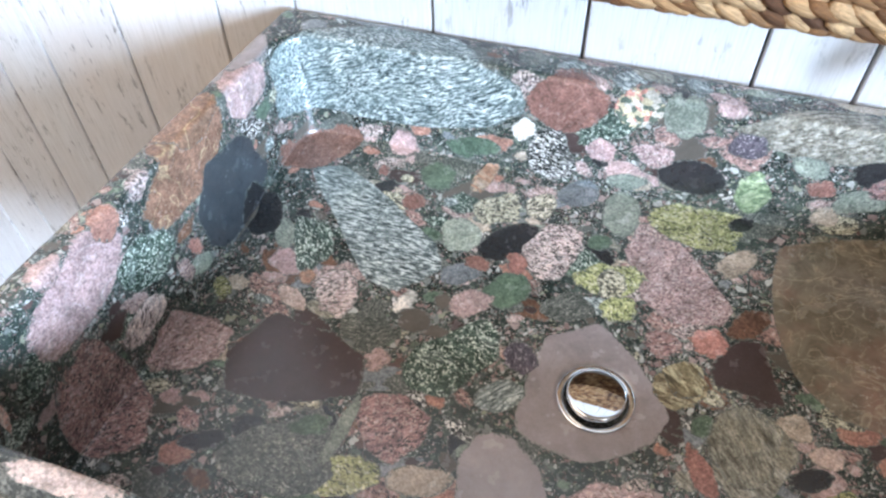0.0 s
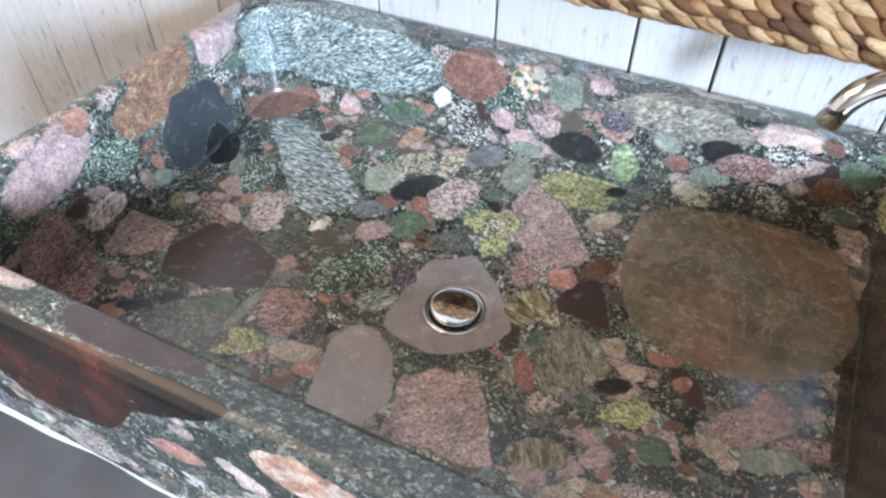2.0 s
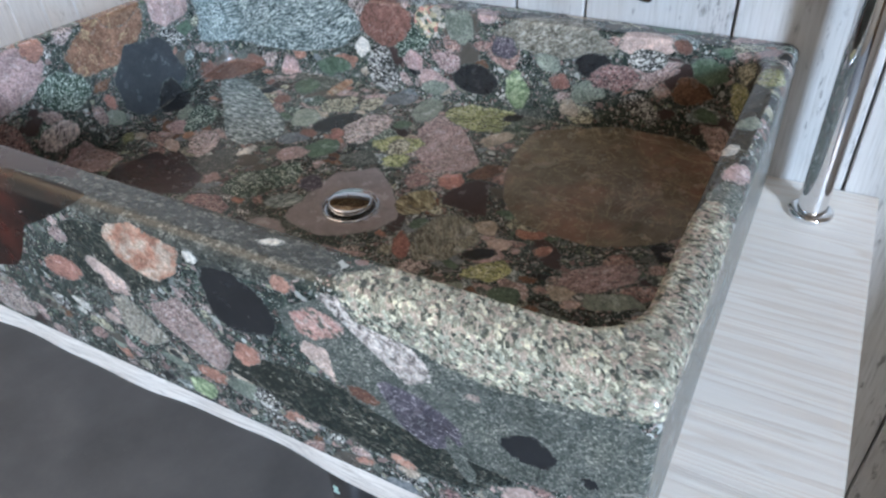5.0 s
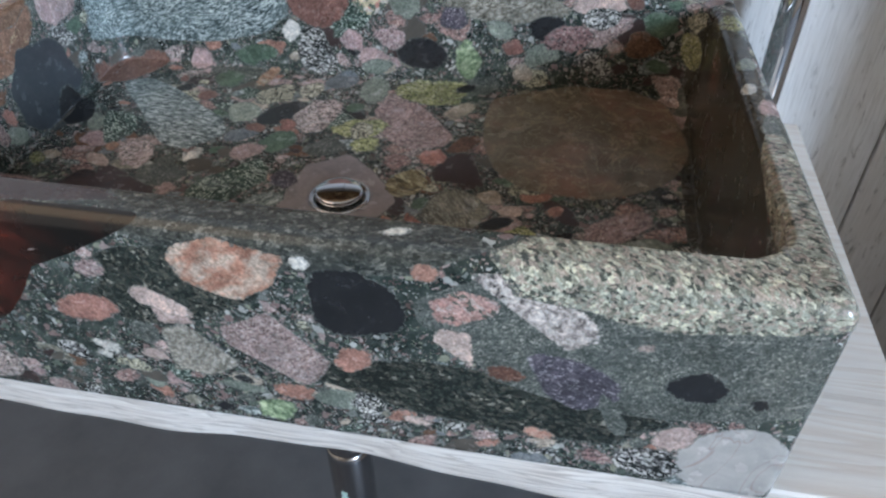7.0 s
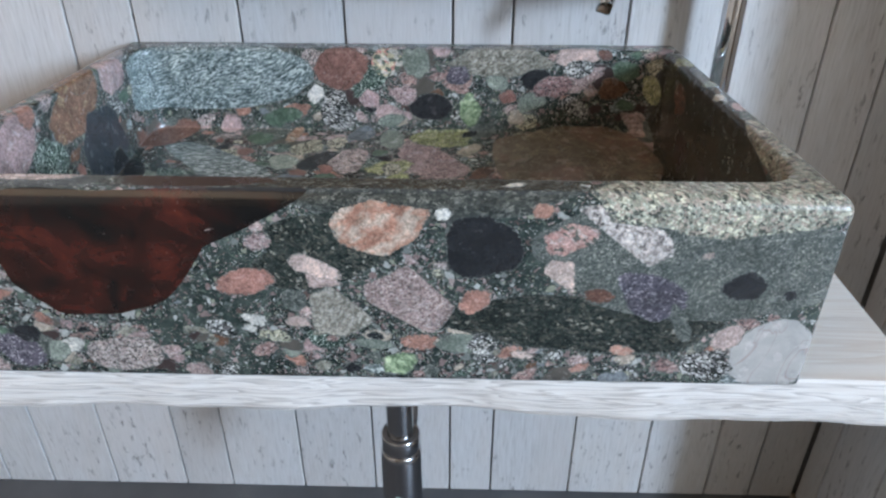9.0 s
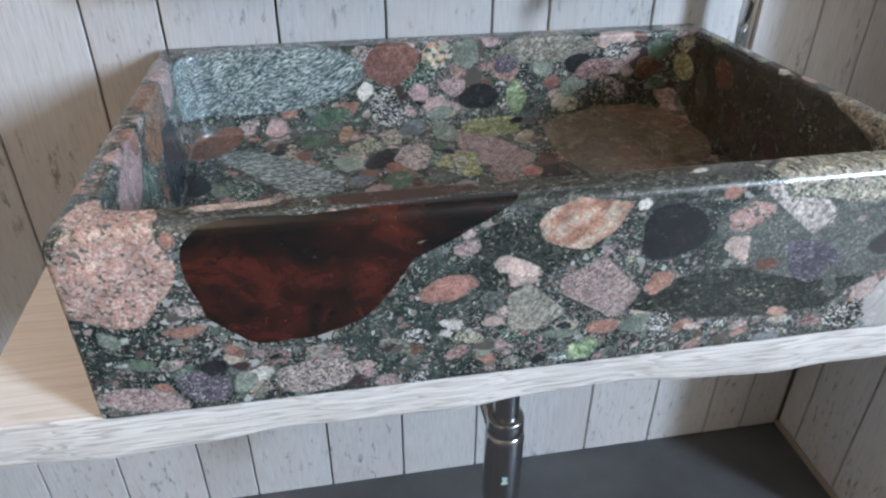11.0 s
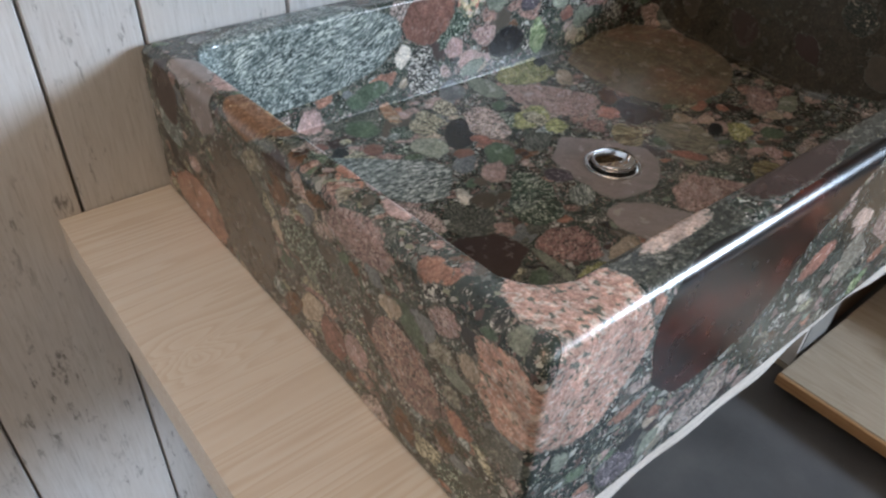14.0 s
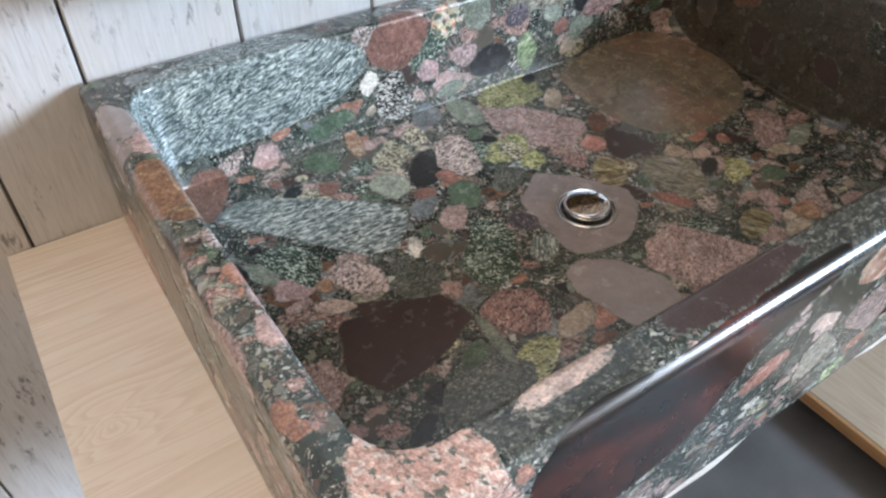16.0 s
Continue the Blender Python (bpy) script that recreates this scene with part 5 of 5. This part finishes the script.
# ---- tap ----
TAP = (0.419, 0.499, 0.69)
tap = thing("basin_tap", "tall polished chrome basin tap with a slim bent spout", "tap", at=TAP)
part("foot", turned(bmesh.new(), [(0.0, 0.0), (0.0205, 0.0), (0.021, 0.002), (0.0205, 0.005), (0.0165, 0.0065), (0.0135, 0.0068)], (0, 0, 0)), CHROME, tap, smooth=True)
part("column", turned(bmesh.new(), [(0.0132, 0.006), (0.0132, 0.268), (0.0128, 0.2695), (0.0122, 0.270)], (0, 0, 0)), CHROME, tap, smooth=True)
part("head", turned(bmesh.new(), [(0.0122, 0.270), (0.0134, 0.2715), (0.0138, 0.273), (0.0138, 0.318), (0.0130, 0.321), (0.0, 0.322)], (0, 0, 0)), CHROME, tap, smooth=True)
path, lean = [(-d, -d * 0.42, 0.252) for d in (0.0, 0.03, 0.07, 0.115, 0.138)], 0.42
for k in range(1, 9):
    a = radians(8.5 * k)
    d = 0.138 + 0.032 * math.sin(a)
    path.append((-d, -d * lean, 0.252 - 0.034 * (1 - math.cos(a))))
d += 0.005
path.append((-d, -d * lean, path[-1][2] - 0.014))
part("spout", tube(bmesh.new(), path, 0.0092), CHROME, tap, smooth=True)
end, before = Vector(path[-1]), Vector(path[-2])
part("aerator", tube(bmesh.new(), [end, end + (end - before).normalized() * 0.0015], 0.0074), BLACK, tap, "dark spout mouth")
part("lever", tube(bmesh.new(), [(0.0, 0.0, 0.30), (0.012, -0.03, 0.302), (0.018, -0.05, 0.304)], 0.0035), CHROME, tap, smooth=True)


# ---- bottle trap below the shelf ----
trap = thing("bottle_trap", "satin chrome bottle trap below the washbasin shelf", "drain trap", at=(0.0245, 0.20, 0.0))
part("tailpipe", turned(bmesh.new(), [(0.0155, 0.47), (0.0155, 0.645)], (0, 0, 0)), DULL_CHROME, trap, smooth=True)
part("union_nut", turned(bmesh.new(), [(0.0155, 0.459), (0.0215, 0.459), (0.0225, 0.461), (0.0225, 0.479), (0.0215, 0.482), (0.0155, 0.482)], (0, 0, 0)), DULL_CHROME, trap, smooth=True)
part("cup", turned(bmesh.new(), [(0.0, 0.336), (0.021, 0.336), (0.0238, 0.339), (0.0242, 0.346), (0.0242, 0.449), (0.0235, 0.455), (0.0215, 0.458), (0.0155, 0.459)], (0, 0, 0)), DULL_CHROME, trap, smooth=True)
part("outlet", tube(bmesh.new(), [(0, 0.02, 0.43), (0, 0.15, 0.43), (0, 0.354, 0.43)], 0.0145), DULL_CHROME, trap, smooth=True)
part("wall_rosette", tube(bmesh.new(), [(0, 0.346, 0.43), (0, 0.3545, 0.43)], 0.030), DULL_CHROME, trap, smooth=True)
MARK = Nodes("pale_green_print").done((0.45, 0.62, 0.55), 0.5)
bm = bmesh.new()
for k, (w, h) in enumerate(((0.008, 0.003), (0.005, 0.003), (0.007, 0.0025))):
    block(bm, (-w / 2 - 0.003, -0.0249, 0.385 + 0.0045 * k), (w / 2 - 0.003, -0.0236, 0.385 + 0.0045 * k + h))
part("printed_mark", bm, MARK, trap, "small pale green printed mark")


# ---- woven basket on the wall ----
def strand_shape(around=8, along=6):
    """A unit lozenge: vertices and faces of a ball with pointed ends along its first axis."""
    verts, faces = [(-1.0, 0.0, 0.0)], []
    for k in range(1, along):
        a = math.pi * k / along
        r = math.sin(a) ** 0.8
        verts += [(-math.cos(a), r * math.cos(2 * math.pi * i / around), r * math.sin(2 * math.pi * i / around)) for i in range(around)]
    verts.append((1.0, 0.0, 0.0))
    last = len(verts) - 1
    for i in range(around):
        j = (i + 1) % around
        faces.append((0, 1 + j, 1 + i))
        faces.append((last, last - around + i, last - around + j))
        for k in range(along - 2):
            p = 1 + k * around
            faces.append((p + i, p + j, p + around + j, p + around + i))
    return np.array(verts), faces


def basket():
    x0, x1, y0, y1, z0, rows = -0.350, 0.368, 0.452, 0.5535, 0.944, 15
    top = thing("wicker_basket", "long brown wicker basket hanging on the board wall", "basket", at=((x0 + x1) / 2, y1, z0))
    base = Vector(top.location)
    rng = random.Random(5)
    unit, unit_faces = strand_shape()
    verts, faces, fibre = [], [], []
    for row in range(rows):
        swell = 0.004 * math.sin(math.pi * min(1.0, (row + 0.4) / 6)) - (0.004 if row == 0 else 0.0)
        pts = rounded_ring(x0 - swell, x1 + swell, y0 - swell, y1 + 0.03, 0.035, 500, 90, 40)
        pts = pts[pts[:, 1] < y1 - 0.006]
        cut = int(np.argmax(np.linalg.norm(np.diff(pts, axis=0), axis=1))) + 1
        pts = np.roll(pts, -cut, axis=0)
        step = np.r_[0, np.cumsum(np.linalg.norm(np.diff(pts, axis=0), axis=1))]
        count = int(step[-1] / 0.0135)
        for k in range(count):
            s = (k + 0.5 + rng.uniform(-0.15, 0.15) + 0.3 * (row % 2)) / (count + 1) * step[-1]
            i = min(int(np.searchsorted(step, s)), len(pts) - 3)
            p, q = pts[i], pts[i + 2]
            turn = math.atan2(q[1] - p[1], q[0] - p[0])
            wave = rng.uniform(0.85, 1.2)
            m = (Matrix.Translation((p[0] - base[0], p[1] - base[1], 0.0118 * row + 0.006 + rng.uniform(-0.0012, 0.0012))) @ Matrix.Rotation(turn, 4, "Z")
                 @ Matrix.Rotation(radians(26 + rng.uniform(-8, 8)), 4, "Y") @ Matrix.Rotation(rng.uniform(0.05, 0.4), 4, "Z")
                 @ Matrix.Diagonal((0.0150 * wave, 0.0072 * rng.uniform(0.8, 1.15), 0.0063 * rng.uniform(0.8, 1.1), 1)))
            start = len(verts)
            verts.extend((np.array(m)[:3, :3] @ unit.T).T + np.array(m)[:3, 3])
            fibre.extend(unit * [0.10, 1.0, 1.0] + [9.0 * rng.random(), 9.0 * rng.random(), 0.0])
            faces.extend([[a + start for a in f] for f in unit_faces])
    # the woven underside
    for row in range(9):
        for k in range(52):
            m = (Matrix.Translation((x0 - base[0] + 0.012 + 0.0135 * (k + rng.uniform(-0.15, 0.15) + 0.5 * (row % 2)), y0 - base[1] + 0.008 + 0.0112 * row, 0.002 + rng.uniform(-0.001, 0.001)))
                 @ Matrix.Rotation(radians(24 + rng.uniform(-8, 8)), 4, "Z") @ Matrix.Diagonal((0.0150, 0.0066, 0.0060, 1)))
            start = len(verts)
            verts.extend((np.array(m)[:3, :3] @ unit.T).T + np.array(m)[:3, 3])
            fibre.extend(unit * [0.10, 1.0, 1.0] + [9.0 * rng.random(), 9.0 * rng.random(), 0.0])
            faces.extend([[a + start for a in f] for f in unit_faces])
    data = bpy.data.meshes.new("weave")
    data.from_pydata([tuple(v) for v in verts], [], faces)
    data.polygons.foreach_set("use_smooth", [True] * len(faces))
    data.attributes.new("strand", "FLOAT_VECTOR", "POINT").data.foreach_set("vector", np.array(fibre).ravel())
    data.materials.append(STRAW)
    weave = new("weave", data)
    weave.parent = top
    tagged(weave, kind="stuff")
    inner = bmesh.new()
    block(inner, (x0 - base[0] + 0.008, y0 - base[1] + 0.008, 0.004), (x1 - base[0] - 0.008, -0.0005, 0.012), 0.002)
    part("base", inner, RUST, top, "dark woven base")
    wall = bmesh.new()
    block(wall, (x0 - base[0] + 0.022, y0 - base[1] + 0.006, 0.0125), (x1 - base[0] - 0.022, y0 - base[1] + 0.011, 0.17))
    part("lining", wall, RUST, top, "dark inner side")


basket()


# ---- low wooden rack beside the short wall ----
rack = thing("wooden_rack", "low pine rack with a wide pale board and honey-coloured shelves", "rack")
part("wide_board", block(bmesh.new(), (0.658, -0.95, 0.0), (1.16, 0.243, 0.026), 0.003), PLANK, rack)
part("edge_strip", block(bmesh.new(), (0.648, -0.95, 0.0), (0.6575, 0.243, 0.0255), 0.002), HONEY, rack, "honey-coloured edge strip")
part("riser", block(bmesh.new(), (1.10, -0.95, 0.0265), (1.13, 0.205, 0.055), 0.002), RUST, rack, "dark brown riser")
part("shelf_board", block(bmesh.new(), (1.05, -0.95, 0.13), (1.50, 0.205, 0.155), 0.003), HONEY, rack)
for y in (-0.90, 0.17):
    part("foot", block(bmesh.new(), (0.72, y - 0.02, FLOOR_Z), (1.10, y + 0.02, -0.0005), 0.002), HONEY, rack)
    part("upright", block(bmesh.new(), (1.30, y - 0.02, FLOOR_Z), (1.36, y + 0.02, 0.1295), 0.002), HONEY, rack)
pot = thing("dark_pot", "small dark round pot on the pale board", "pot", at=(0.99, 0.02, 0.0265))
part("vessel", turned(bmesh.new(), [(0.0, 0.0), (0.035, 0.0), (0.052, 0.012), (0.060, 0.035), (0.054, 0.062), (0.040, 0.072), (0.036, 0.066), (0.0, 0.05)], (0, 0, 0)), BLACK, pot, smooth=True)

# ---- window ----
FRAME = plaster("white_window_paint", (0.78, 0.78, 0.77))
win = tagged(new("window_1"), "white painted window in the far wall", "window", kind="structure")
for lo, hi in (((WINDOW_X + 0.01, WINDOW_Y0, WINDOW_Z0), (WINDOW_X + 0.04, WINDOW_Y1, WINDOW_Z0 + 0.05)), ((WINDOW_X + 0.01, WINDOW_Y0, WINDOW_Z1 - 0.05), (WINDOW_X + 0.04, WINDOW_Y1, WINDOW_Z1)),
               ((WINDOW_X + 0.01, WINDOW_Y0, WINDOW_Z0 + 0.05), (WINDOW_X + 0.04, WINDOW_Y0 + 0.05, WINDOW_Z1 - 0.05)), ((WINDOW_X + 0.01, WINDOW_Y1 - 0.05, WINDOW_Z0 + 0.05), (WINDOW_X + 0.04, WINDOW_Y1, WINDOW_Z1 - 0.05))):
    part("window_frame", block(bmesh.new(), lo, hi, 0.004), FRAME, win)

# Made-up body for the warm fill light; stands out of view.
lamp = thing("fill_lamp", "added unseen fill lamp, a large flat white square on a cord, glowing warm", "lamp", at=FILL_LAMP_AT)
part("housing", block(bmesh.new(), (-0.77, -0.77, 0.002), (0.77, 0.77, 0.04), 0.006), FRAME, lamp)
part("cord", turned(bmesh.new(), [(0.003, 0.04), (0.003, CEILING_Z - FILL_LAMP_AT[2] - 0.02)], (0, 0, 0), 12), BLACK, lamp, "thin black cord", smooth=True)
part("ceiling_rose", turned(bmesh.new(), [(0.04, CEILING_Z - FILL_LAMP_AT[2] - 0.022), (0.045, CEILING_Z - FILL_LAMP_AT[2] - 0.0005), (0.0, CEILING_Z - FILL_LAMP_AT[2] - 0.0005)], (0, 0, 0), 24), FRAME, lamp, smooth=True)

structure("baseboard", block(bmesh.new(), (WALL_X - 0.008, STUB_Y, FLOOR_Z), (WALL_X - 0.0005, WALL_Y - 0.001, FLOOR_Z + 0.012), 0.002), PLANK, "thin pale wooden strip along the foot of the wall", "baseboard")

# ---- boards of the walls ----
SEAMS = [-1.88, -1.74, -1.61, -1.47, -1.38, -1.24, -1.10, -0.97, -0.885, -0.790, -0.702, -0.574, -0.437, -0.346, -0.205, -0.066, 0.077, 0.156, 0.306, 0.443, 0.569, 0.654, 0.738]
for a, b in zip(SEAMS, SEAMS[1:]):
    part("board", block(bmesh.new(), (a + 0.0015, WALL_Y, FLOOR_Z + 0.001), (b - 0.0015, WALL_Y + 0.0104, CEILING_Z - 0.001), 0.0012, 1), BOARD, wall_back)
side_seams = [STUB_Y, 0.373, 0.496, WALL_Y - 0.001]
for a, b in zip(side_seams, side_seams[1:]):
    part("board", block(bmesh.new(), (WALL_X, a + 0.0018, FLOOR_Z + 0.001), (WALL_X + 0.0104, b - 0.0018, CEILING_Z - 0.001), 0.0012, 1), BOARD, wall_right)
